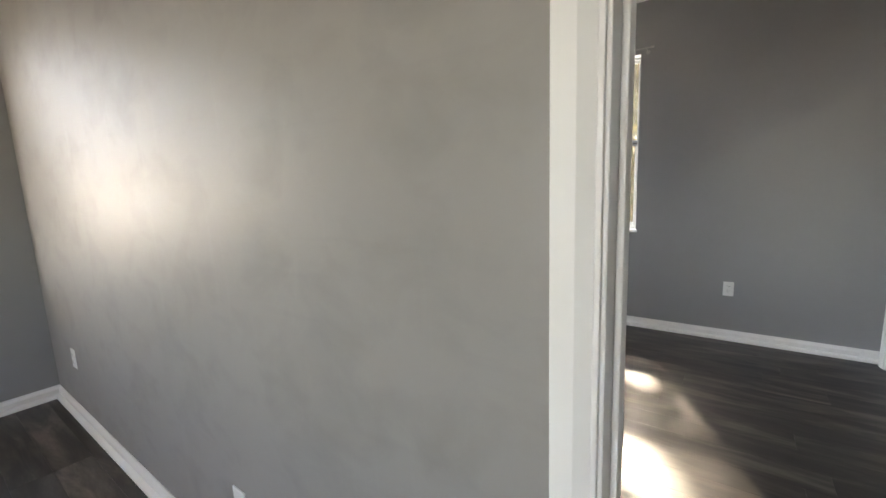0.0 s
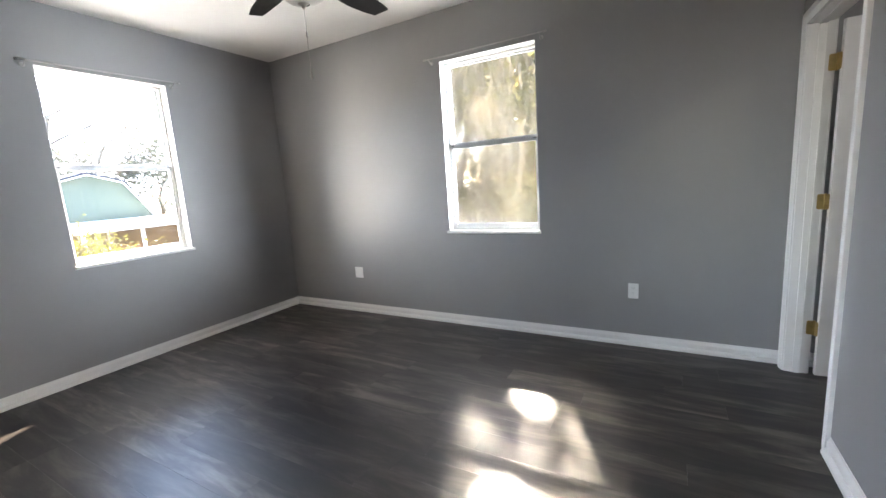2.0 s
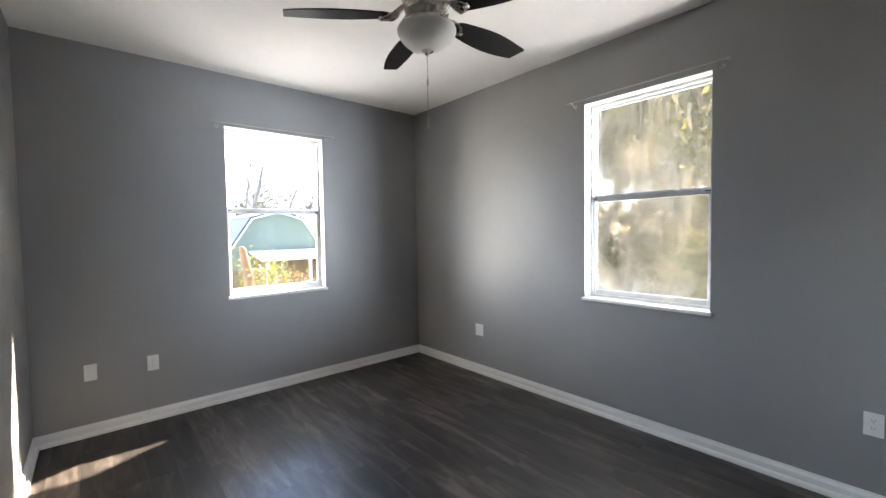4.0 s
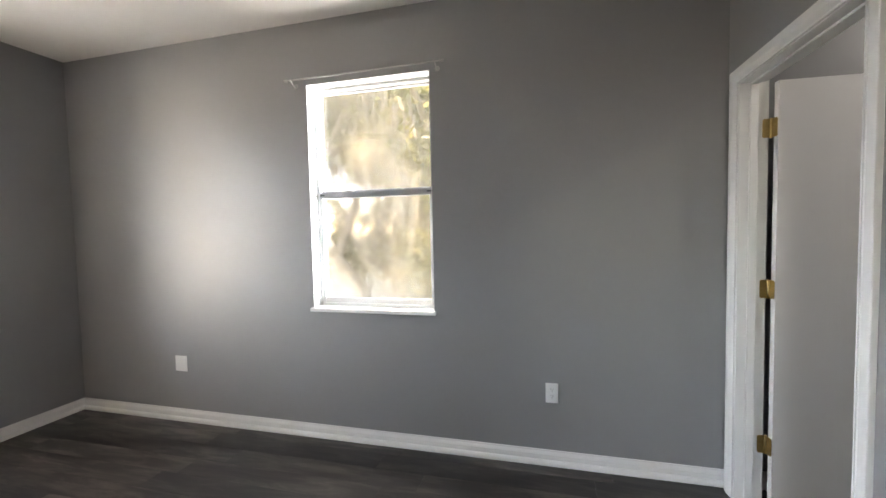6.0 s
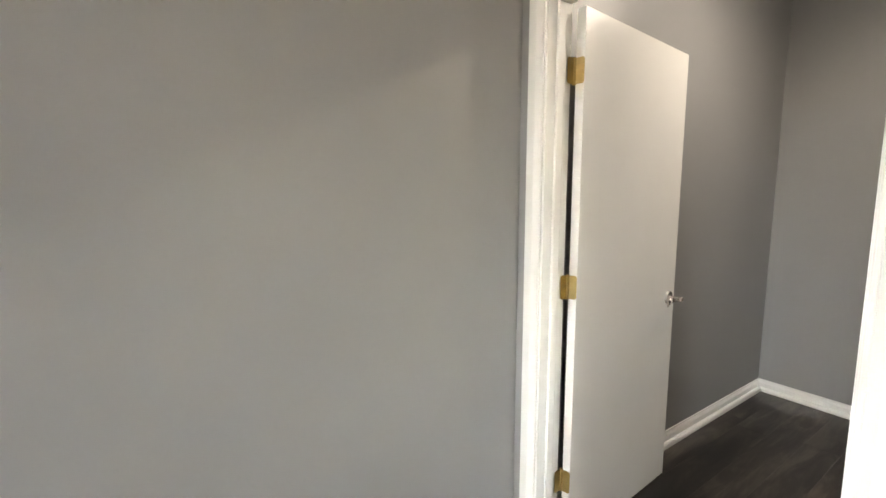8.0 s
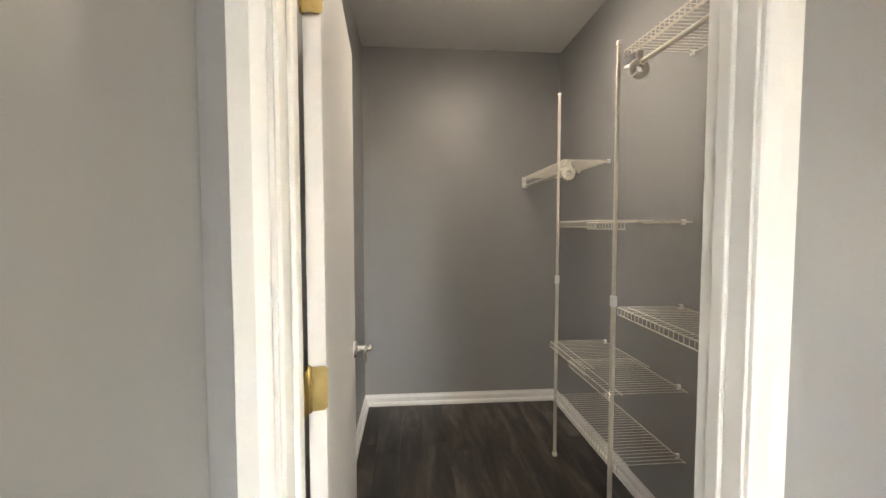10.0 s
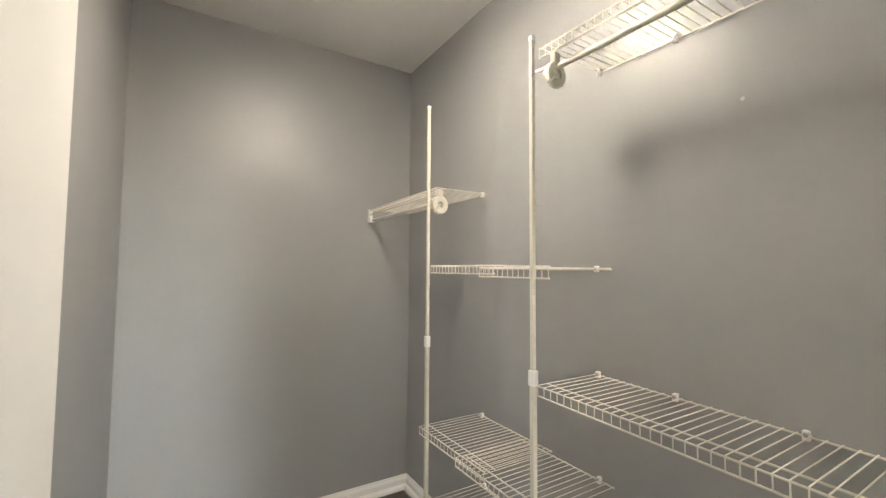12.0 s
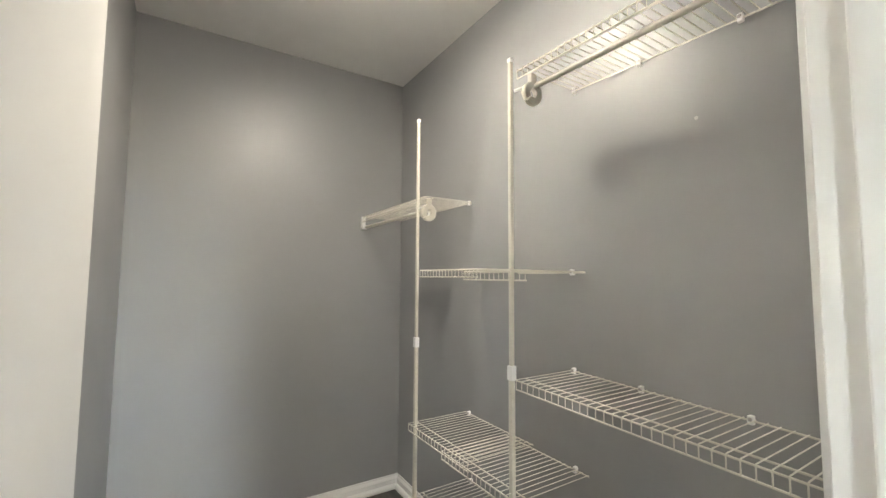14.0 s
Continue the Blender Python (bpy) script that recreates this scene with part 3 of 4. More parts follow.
def hinge(leaf, x, y, z, a, b, mat, label):
    """A butt hinge of a door: a pin with two screwed leaves, which reach from it by the ways a and b."""
    back = leaf.matrix_basis.inverted()
    pin = smooth(part("hinge", tube([(0, 0, -0.047), (0, 0, -0.044), (0, 0, 0.044), (0, 0, 0.047)], [0.004, 0.0062, 0.0062, 0.004], 14), mat, leaf, label))
    pin.matrix_basis = back @ Matrix.Translation((x, y, z))
    for way in (a, b):
        w = Vector((*way, 0))
        n = Vector((-w.y, w.x, 0))
        bm = bmesh.new()
        prof = [(0.003, -0.044), (0.030, -0.044), (0.036, -0.038), (0.036, 0.038), (0.030, 0.044), (0.003, 0.044)]
        lo = [bm.verts.new(w * s + n * -0.001 + Vector((0, 0, h))) for s, h in prof]
        hi = [bm.verts.new(w * s + n * 0.001 + Vector((0, 0, h))) for s, h in prof]
        bm.faces.new(lo[::-1]), bm.faces.new(hi)
        for i in range(6):
            j = (i + 1) % 6
            bm.faces.new((lo[i], lo[j], hi[j], hi[i]))
        for h in (-0.030, 0.0, 0.030):
            for side in (-1, 1):
                lathe([(0, 0.0008), (0.003, 0.0006), (0.0036, 0)], 8, bm, w * (0.020 if h else 0.027) + n * (side * 0.001) + Vector((0, 0, h)),
                      (n * side).to_track_quat("Z", "Y").to_matrix().to_4x4())
        part("hinge_leaf", bm, mat, pin)


for z in (1.83, 1.068, 0.303):
    hinge(cd, 4.668, CD[1] - 0.006, z, (-1, 0), (0.25, -0.968), BRASS, "aged brass hinge")
    hinge(ed, 4.341, YI + 0.006, z, (0, -1), (0.968, 0.25), STEEL, "dull steel hinge")


# ---- ceiling fan ----
def ceiling_fan(x, y):
    f = thing("ceiling_fan", "brushed nickel ceiling fan, espresso blades and frosted bowl light", "ceiling fan", (x, y, 0))
    smooth(part("canopy", lathe([(0, H - 0.001), (0.105, H - 0.001), (0.108, H - 0.02), (0.100, H - 0.05), (0.125, H - 0.075), (0.135, H - 0.11), (0.135, H - 0.17), (0.122, H - 0.20), (0.10, H - 0.215), (0, H - 0.215)], 40), NICKEL, f))
    smooth(part("motor_housing", lathe([(0, 2.53), (0.095, 2.53), (0.112, 2.515), (0.112, 2.47), (0.100, 2.455), (0.104, 2.44), (0.104, 2.415), (0.09, 2.40), (0.085, 2.385), (0, 2.385)], 40), NICKEL, f))
    for i in range(10):
        a = math.radians(36 * i)
        part("vent_slot", box(0.1118, 0.1135, -0.020, 0.020, 2.480, 2.503, 0.0006, 1), BLACK, f).rotation_euler = (0, 0, a)
    smooth(part("light_fitter", lathe([(0, 2.39), (0.070, 2.39), (0.078, 2.375), (0.125, 2.362), (0.130, 2.350), (0.126, 2.346), (0, 2.346)], 40), NICKEL, f))
    smooth(part("glass_bowl", lathe([(0.118, 2.352), (0.134, 2.348), (0.138, 2.340), (0.136, 2.326), (0.126, 2.306), (0.108, 2.284), (0.084, 2.265), (0.058, 2.252), (0.032, 2.246), (0, 2.244)], 48), BOWL, f, "frosted white glass bowl"))
    smooth(part("finial", lathe([(0, 2.258), (0.030, 2.254), (0.032, 2.247), (0.020, 2.241), (0.010, 2.238), (0.011, 2.231), (0.006, 2.224), (0, 2.222)], 20), NICKEL, f))
    ch = part("pull_chain", bmesh.new(), STEEL, f)
    bm = bmesh.new()
    z = 2.223
    while z > 1.945:
        lathe([(0, -0.0021), (0.0018, -0.0013), (0.0023, 0), (0.0018, 0.0013), (0, 0.0021)], 6, bm, (0.0015 * math.sin(z * 30), 0, z))
        z -= 0.0044
    bm.to_mesh(ch.data)
    bm.free()
    smooth(part("chain_connector", lathe([(0, 2.120), (0.004, 2.117), (0.0048, 2.108), (0.0048, 2.098), (0.004, 2.089), (0, 2.086)], 12), STEEL, f, "small steel chain connector"))
    smooth(part("chain_pull", lathe([(0, 1.948), (0.003, 1.946), (0.006, 1.930), (0.004, 1.918), (0.0075, 1.905), (0.006, 1.892), (0, 1.888)], 12), STEEL, f, "small metal pull"))
    # one blade with its arm, then four more on the same meshes
    bm = bmesh.new()
    out = []
    n = 16
    for i in range(n + 1):
        k = i / n
        xx = 0.165 + 0.488 * k
        half = 0.040 + 0.031 * math.sin(min(1, k / 0.55) * math.pi / 2) if k < 0.55 else 0.071 - 0.026 * ((k - 0.55) / 0.45) ** 1.6
        if k < 0.06:
            half *= 0.75 + 0.25 * (k / 0.06)
        out.append((xx, half))
    tilt = math.tan(math.radians(12))
    for zz in (0, 1):
        rows = [[bm.verts.new((xx - 0.012 * s * max(0, (xx - 0.56) / 0.093), s * hh, -s * hh * tilt + 0.006 * zz)) for s in (-1, -0.4, 0.4, 1)] for xx, hh in out]
        for a, b in zip(rows, rows[1:]):
            for i in range(3):
                bm.faces.new((a[i], b[i], b[i + 1], a[i + 1]))
    bound = [e for e in bm.edges if e.is_boundary]
    bmesh.ops.bridge_loops(bm, edges=bound)
    arm = bmesh.new()
    tube([(0.088, 0, 0.045), (0.115, 0, 0.040), (0.150, 0, 0.004), (0.185, 0, -0.006)], [0.013, 0.012, 0.012, 0.008], 10, arm)
    for s in (-1, 1):
        tube([(0.120, 0, 0.030), (0.138, s * 0.028, 0.010), (0.165, s * 0.036, -0.006 - s * 0.007), (0.195, s * 0.026, -0.008 - s * 0.005), (0.215, 0, -0.009)], [0.007, 0.008, 0.008, 0.008, 0.007], 8, arm)
    lathe([(0, 0), (0.016, 0.001), (0.018, 0.005), (0.010, 0.010), (0, 0.011)], 14, arm, (0.208, 0, -0.012), pose(0, 0, 0, 180))
    blade = part("blade", bm, BLADE, f, "dark espresso fan blade")
    iron = smooth(part("blade_arm", arm, NICKEL, f))
    for i in range(5):
        m = pose(0, 0, 2.405, 0, 0, 17.5 + 72 * i)
        if i == 0:
            blade.matrix_local = m
            iron.matrix_local = m
        else:
            again(blade, m, f)["label"] = "dark espresso fan blade"
            again(iron, m, f)
    return f


ceiling_fan(2.26, -1.605)


# ---- closet: wire shelves ----
def wire_shelf(x0, x1, z0, z1, front, label, pitch=0.0254, rod=None, clips=()):
    """A vinyl-coated wire shelf on the shelf wall, from x0 to x1 (x0 < x1), its deck at z0 and z1 there."""
    t = thing("wire_shelf", label, "wire shelf", (0, 0, 0), "closet shelves")
    back = YS + 0.010
    lip = 0.032

    def rail(name, y, dz, r=0.0027):
        return smooth(part(name, tube([(x0, y, z0 + dz), (x1, y, z1 + dz)], r, 8), CREAM, t))
    rail("rear_rail", back, -0.003)
    rail("front_rail", front, -0.003)
    rail("lip_rail", front + 0.001, -lip)
    rail("middle_rail", front - 0.045, -0.003)
    first = None
    n = int((x1 - x0 - 0.006) / pitch)
    for i in range(n + 1):
        x = x0 + 0.003 + i * (x1 - x0 - 0.006) / n
        m = Matrix.Translation((x, 0, z0 + (z1 - z0) * i / n))
        if first is None:
            first = part("shelf_wire", tube([(0, back - 0.001, 0.001), (0, front + 0.001, 0.001), (0, front + 0.003, -0.002), (0, front + 0.003, -lip)], 0.0015, 6), CREAM, t)
            smooth(first, 80)
            first.matrix_local = m
        else:
            again(first, m, t)
    for x in clips:
        z = z0 + (z1 - z0) * (x - x0) / (x1 - x0)
        c = part("wall_clip", box(x - 0.007, x + 0.007, YS + 0.0005, YS + 0.017, z - 0.013, z + 0.010, 0.003), PLASTIC, t, "white plastic wall clip")
        smooth(part("clip_screw", lathe([(0, 0.004), (0.004, 0.003), (0.0055, 0)], 12, at=(x, YS + 0.017, z + 0.001), turn=pose(0, 0, 0, -90)), STEEL, c))
    if rod:
        ry, ra, za, rb, zb = rod
        smooth(part("hanging_rod", tube([(ra, ry, za), (rb, ry, zb)], 0.0095, 14), CREAM, t, "white hanging rod"))
    return t


SH = "white vinyl-coated wire shelf"
wire_shelf(XI + 0.004, 5.495, 2.079, 2.108, -1.182, SH + " with hanging rod high on the wall", rod=(-1.245, XI + 0.003, 2.032, 5.535, 2.060), clips=(5.490, 5.225, 4.937))
wire_shelf(6.160, XC - 0.008, 1.778, 1.778, -1.192, SH + " with hanging rod meeting the end wall", rod=(-1.212, 6.200, 1.711, XC - 0.008, 1.713), clips=(6.180, 6.60))
wire_shelf(5.730, 6.194, 1.421, 1.421, -1.190, SH + " between two poles", clips=(6.18,))
wire_shelf(5.455, 5.810, 1.411, 1.411, -1.180, SH + ", sliding section between two poles", clips=(5.515,))
wire_shelf(XI + 0.004, 5.520, 1.026, 1.046, -1.192, SH + " at waist height", clips=(5.515, 5.250, 4.955))
wire_shelf(5.730, 6.208, 0.706, 0.706, -1.146, SH + " low between two poles", clips=(6.18,))
wire_shelf(5.455, 5.900, 0.692, 0.692, -1.136, SH + ", low sliding section", clips=(5.515,))
wire_shelf(5.455, 6.190, 0.385, 0.385, -1.170, SH + " near the floor", clips=(6.16, 5.51))


def shelf_pole(x, y, top, joint, label):
    t = thing("shelf_pole", label, "pole", (x, y, 0), "shelf poles")
    part("lower_tube", box(-0.0085, 0.0085, -0.0085, 0.0085, 0.010, joint, 0.003), CREAM, t)
    part("upper_tube", box(-0.0068, 0.0068, -0.0068, 0.0068, joint - 0.02, top, 0.002), CREAM, t)
    part("collar", box(-0.0115, 0.0115, -0.0115, 0.0115, joint - 0.026, joint + 0.022, 0.003), PLASTIC, t, "white plastic joining collar")
    part("cap", box(-0.0085, 0.0085, -0.0085, 0.0085, top - 0.012, top + 0.004, 0.003), PLASTIC, t)
    part("foot", box(-0.0125, 0.0125, -0.0125, 0.0125, 0.0005, 0.022, 0.003), PLASTIC, t)
    return t


shelf_pole(6.204, -1.178, 2.166, 1.080, "white square pole carrying the shelf fronts near the end wall")
shelf_pole(5.513, -1.166, 2.150, 1.075, "white square pole carrying the shelf fronts mid closet")


def rod_hook(x, y, z, up, label):
    """A plastic ring that carries the rod, with an arm up to the shelf."""
    t = thing("rod_hook", label, "rod hook", (x, y, z), "rod hooks")
    bm = bmesh.new()
    seg, a0, a1 = 30, radians(-40), radians(312)
    rings = []
    for i in range(seg + 1):
        a = a0 + (a1 - a0) * i / seg
        w = Vector((0, math.cos(a), math.sin(a)))
        r0, r1 = 0.0165, 0.0420
        rings.append([bm.verts.new(w * r + Vector((d, 0, 0))) for r, d in ((r0, -0.010), (r1 - 0.004, -0.010), (r1, -0.006), (r1, 0.006), (r1 - 0.004, 0.010), (r0, 0.010), (r0 + 0.006, 0.0), )])
    for p, q in zip(rings, rings[1:]):
        for i in range(7):
            bm.faces.new((p[i], p[(i + 1) % 7], q[(i + 1) % 7], q[i]))
    bm.faces.new(rings[0])
    bm.faces.new(rings[-1][::-1])
    smooth(part("ring", bm, CREAM, t), 45)
    part("arm", box(-0.010, 0.010, -0.014, 0.012, 0.026, up, 0.003), CREAM, t)
    smooth(part("pin", tube([(0, 0.018, 0.024), (0.055, 0.030, 0.026)], 0.006, 10), PLASTIC, t))
    return t


rod_hook(5.480, -1.236, 2.030, 0.072, "white plastic rod hook under the high shelf")
rod_hook(6.184, -1.226, 1.704, 0.070, "white plastic rod hook under the end shelf")
t = thing("end_bracket", "white plastic bracket holding shelf and rod to the end wall", "bracket", (XC, -1.198, 1.752))
part("body", box(-0.022, -0.0005, -0.014, 0.014, -0.052, 0.030, 0.004), PLASTIC, t)
part("cup", box(-0.034, -0.020, -0.022, 0.012, -0.054, -0.026, 0.004), PLASTIC, t)

# ---- closet lamp ----
t = thing("ceiling_light", "round white flush ceiling light, lit, with a glass dome", "ceiling light", (5.735, -0.730, 0))
smooth(part("base", lathe([(0, H - 0.001), (0.147, H - 0.001), (0.151, H - 0.012), (0.149, H - 0.068), (0.143, H - 0.074), (0.132, H - 0.074), (0.126, H - 0.052), (0, H - 0.052)], 48), CEIL, t))
smooth(part("glass_dome", lathe([(0.116, H - 0.053), (0.122, H - 0.072), (0.118, H - 0.096), (0.099, H - 0.120), (0.062, H - 0.135), (0, H - 0.141)], 48), LAMP, t, "glowing glass dome"))


# a dab of filler on the shelf wall
t = thing("filler_patch", "small white dab of filler on the grey closet wall", "filler patch", (5.062, YS, 1.856))
FILLER = worn("dull_wall_filler", (0.44, 0.43, 0.41), 0.7, blotch=60.0)
bm = lathe([(0, 0.0012), (0.003, 0.0010), (0.0055, 0.0)], 12, turn=pose(0, 0, 0, -90))
for v in bm.verts:
    v.co.x *= 1.0 + 25 * v.co.z
smooth(part("filler", bm, FILLER, t))


# ---- outside ----
def noisy(name, c0, c1, scale, rough=0.9, bump=0.5):
    m = material(name, c0, rough)
    co = coords(m)
    n1 = node(m, "ShaderNodeTexNoise", Scale=scale, Detail=6.0, Roughness=0.65)
    wire(m, co, n1.inputs["Vector"])
    wire(m, ramp(m, n1.outputs[0], [(0.3, c0), (0.7, c1)]).outputs[0], shader(m).inputs["Base Color"])
    bp = node(m, "ShaderNodeBump", Strength=bump, Distance=0.02)
    wire(m, n1.outputs[0], bp.inputs["Height"])
    wire(m, bp.outputs[0], shader(m).inputs["Normal"])
    return m


def leafy(name, c0, c1):
    m = material(name, c0, 0.55)
    g = node(m, "ShaderNodeNewGeometry")
    wire(m, ramp(m, g.outputs["Random Per Island"], [(0.0, c0), (1.0, c1)]).outputs[0], shader(m).inputs["Base Color"])
    tr = node(m, "ShaderNodeBsdfTranslucent")
    wire(m, ramp(m, g.outputs["Random Per Island"], [(0.0, c0), (1.0, c1)]).outputs[0], tr.inputs[0])
    mx = node(m, "ShaderNodeMixShader")
    mx.inputs[0].default_value = 0.45
    wire(m, shader(m).outputs[0], mx.inputs[1])
    wire(m, tr.outputs[0], mx.inputs[2])
    wire(m, mx.outputs[0], m.node_tree.nodes["Material Output"].inputs[0])
    return m


GRASS = noisy("dry_lawn", (0.07, 0.065, 0.035), (0.15, 0.13, 0.08), 3.0)
BARK = noisy("grey_brown_bark", (0.07, 0.05, 0.035), (0.18, 0.14, 0.10), 9.0)
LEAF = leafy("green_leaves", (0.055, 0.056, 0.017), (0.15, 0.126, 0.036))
# distance haze is put into these paler, greyer leaf colours
LEAF_HAZED = leafy("haze_toned_leaves", (0.055, 0.063, 0.052), (0.115, 0.120, 0.095))
TWIG = noisy("bare_grey_twigs", (0.09, 0.083, 0.075), (0.17, 0.155, 0.14), 9.0)
LEAF_YELLOW = leafy("yellow_green_leaves", (0.07, 0.085, 0.018), (0.20, 0.17, 0.03))
LEAF_RED = leafy("rust_red_leaves", (0.10, 0.035, 0.022), (0.20, 0.075, 0.045))
LEAF_DRY = leafy("dry_brown_leaves", (0.07, 0.052, 0.032), (0.15, 0.11, 0.065))
MOSS = leafy("hanging_moss", (0.09, 0.075, 0.05), (0.16, 0.13, 0.09))
TEAL = noisy("teal_painted_siding", (0.088, 0.122, 0.100), (0.105, 0.140, 0.116), 2.0, 0.6, 0.1)
ROOF = noisy("blue_grey_shingles", (0.030, 0.035, 0.050), (0.05, 0.056, 0.075), 6.0, 0.85, 0.3)
WHITE_OUT = noisy("white_painted_wood", (0.70, 0.70, 0.68), (0.80, 0.80, 0.78), 3.0, 0.5, 0.05)
STUMP = noisy("orange_brown_wood", (0.14, 0.075, 0.035), (0.24, 0.14, 0.07), 7.0)
FENCE = noisy("weathered_fence_wood", (0.08, 0.05, 0.03), (0.15, 0.10, 0.06), 5.0)
GZ = -0.45
bm = bmesh.new()
bmesh.ops.create_grid(bm, x_segments=24, y_segments=24, size=300)
for v in bm.verts:
    v.co.z = GZ
structure("ground", bm, GRASS, "dry lawn around the house", "ground")


# glowing sheet added as low hazy sky over the far yards, lights the bedroom
bm = bmesh.new()
_ring = [(-75 * math.cos(radians(a)), 75 * math.sin(radians(a))) for a in range(-70, 35, 6)]
_lo = [bm.verts.new((px, py, 2.5)) for px, py in _ring]
_hi = [bm.verts.new((px, py, 34.0)) for px, py in _ring]
for i in range(len(_ring) - 1):
    bm.faces.new((_lo[i], _lo[i + 1], _hi[i + 1], _hi[i]))
structure("backdrop", bm, glowing("glowing_sky_sheet", (0.80, 0.90, 1.0), 1.85), "glowing sheet as hazy white sky beyond the yards", "sky")


def leaves(bm, rng, centre, spread, count, size):
    for _ in range(count):
        d = Vector((rng.gauss(0, 1), rng.gauss(0, 1), rng.gauss(0, 0.8)))
        p = Vector(centre) + Vector((d.x * spread[0], d.y * spread[1], d.z * spread[2]))
        a = Vector((rng.gauss(0, 1), rng.gauss(0, 1), rng.gauss(0, 0.6))).normalized()
        b = a.orthogonal().normalized()
        b.rotate(Matrix.Rotation(rng.random() * 6.28, 3, a))
        s = size * (0.6 + 0.8 * rng.random())
        bm.faces.new([bm.verts.new(p + a * (u * s) + b * (w * s)) for u, w in ((-0.5, 0), (0, 0.22), (0.5, 0), (0, -0.22))])


SUN_GAPS = ((2.67, 1.05, 0.105), (2.46, 1.91, 0.13))     # x and z in the fogged window's plane, radius


def clear_gaps(bm, base):
    """Cuts gaps in the foliage so that the sun makes set spots on the bedroom floor."""
    gone = []
    for f in bm.faces:
        p = f.calc_center_median() + base
        k = (p.y - 0.12) / SUN_WAY.y
        q = p - SUN_WAY * k
        if any(math.hypot(q.x - gx, q.z - gz) < gr for gx, gz, gr in SUN_GAPS):
            gone.append(f)
    bmesh.ops.delete(bm, geom=gone, context="FACES")


def tree(x, y, height, seed, label, leaf, bare=False, moss=0, spread=1.0, count=90, size=0.13, girth=0.2, shade_bough=None, twigs=False):
    rng = random.Random(seed)
    t = thing("tree", label, "tree", (x, y, GZ), "trees")
    wood = bmesh.new()
    crown = bmesh.new()
    hang = bmesh.new()
    tips = []

    def grow(p, d, length, r, depth):
        pts, rad = [p], [r]
        q = p.copy()
        n = 5
        for i in range(n):
            d = (d + Vector((rng.gauss(0, .16), rng.gauss(0, .16), rng.gauss(0.03, .10)))).normalized()
            q = q + d * (length / n)
            pts.append(q.copy())
            rad.append(r * (1 - 0.55 * (i + 1) / n))
            if depth > 0 and i >= 1:
                side = (d.orthogonal() if i % 2 else d.cross(d.orthogonal())).normalized()
                side.rotate(Matrix.Rotation(rng.random() * 6.28, 3, d))
                grow(q.copy(), (d * 0.55 + side * 0.8 + Vector((0, 0, 0.15))).normalized(), length * (0.5 + 0.25 * rng.random()), rad[-1] * 0.6, depth - 1)
        tube(pts, rad, 7 if depth > 1 else 4, wood, False)
        if depth <= 1:
            tips.append(q)
        if twigs and depth == 0:
            for _ in range(5):
                a = pts[rng.randrange(2, 6)]
                w = Vector((rng.gauss(0, 1), rng.gauss(0, 1), rng.gauss(0.5, 0.7))).normalized() * (0.5 + 0.6 * rng.random())
                tube([a, a + w * 0.5 + Vector((rng.gauss(0, .06), rng.gauss(0, .06), 0.03)), a + w], [0.012, 0.008, 0.004], 3, wood, False)
    grow(Vector((0, 0, -0.1)), Vector((0, 0, 1)), height * 0.62, girth, 3)
    smooth(part("trunk", wood, TWIG if twigs else BARK, t), 70)
    wood2 = bmesh.new()
    if not bare:
        for p in tips:
            leaves(crown, rng, p, (0.42 * spread, 0.42 * spread, 0.34 * spread), count // 3, size)
        if shade_bough:
            shade_bough(crown, wood2, rng, Vector((x, y, GZ)))
        clear_gaps(crown, Vector((x, y, GZ)))
        part("crown", crown, leaf, t)
    else:
        crown.free()
    if moss:
        for p in rng.sample(tips, min(moss, len(tips))):
            for _ in range(14):
                s = p + Vector((rng.gauss(0, .22), rng.gauss(0, .22), rng.gauss(-0.1, .15)))
                ln = 0.4 + 0.9 * rng.random()
                w = 0.02 + 0.03 * rng.random()
                a = rng.random() * 3.14
                side = Vector((math.cos(a), math.sin(a), 0)) * w
                prev = None
                for k in range(4):
                    c = s + Vector((rng.gauss(0, .03), rng.gauss(0, .03), -ln * k / 3))
                    sd = side * (1 - 0.28 * k)
                    cur = (hang.verts.new(c - sd), hang.verts.new(c + sd))
                    if prev:
                        hang.faces.new((prev[0], prev[1], cur[1], cur[0]))
                    prev = cur
        clear_gaps(hang, Vector((x, y, GZ)))
        part("hanging_moss", hang, MOSS, t, "grey hanging moss")
    else:
        hang.free()
    if len(wood2.verts):
        smooth(part("shade_bough", wood2, BARK, t), 70)
    else:
        wood2.free()
    return t


def sun_blocker(crown, wood, rng, base):
    """Leaves and a limb added out of view to dapple the sun at the fogged window."""
    for _ in range(4600):
        wx, wz = rng.uniform(1.7, 3.4), rng.uniform(0.5, 2.8)
        p = Vector((wx, 0.1, wz)) - SUN_WAY * rng.uniform(6.4, 8.4) - base
        leaves(crown, rng, p, (0.01, 0.01, 0.01), 1, 0.13)
    a = Vector((2.5, 0.1, 1.6)) - SUN_WAY * 7.6 - base
    tube([(0, 0, a.z * 0.62), a * 0.5 + Vector((0, 0, a.z * 0.34)), a + Vector((-0.3, 0.2, 0.2)), a + Vector((0.9, -0.6, 0.1))], [0.09, 0.06, 0.035, 0.012], 7, wood, False)


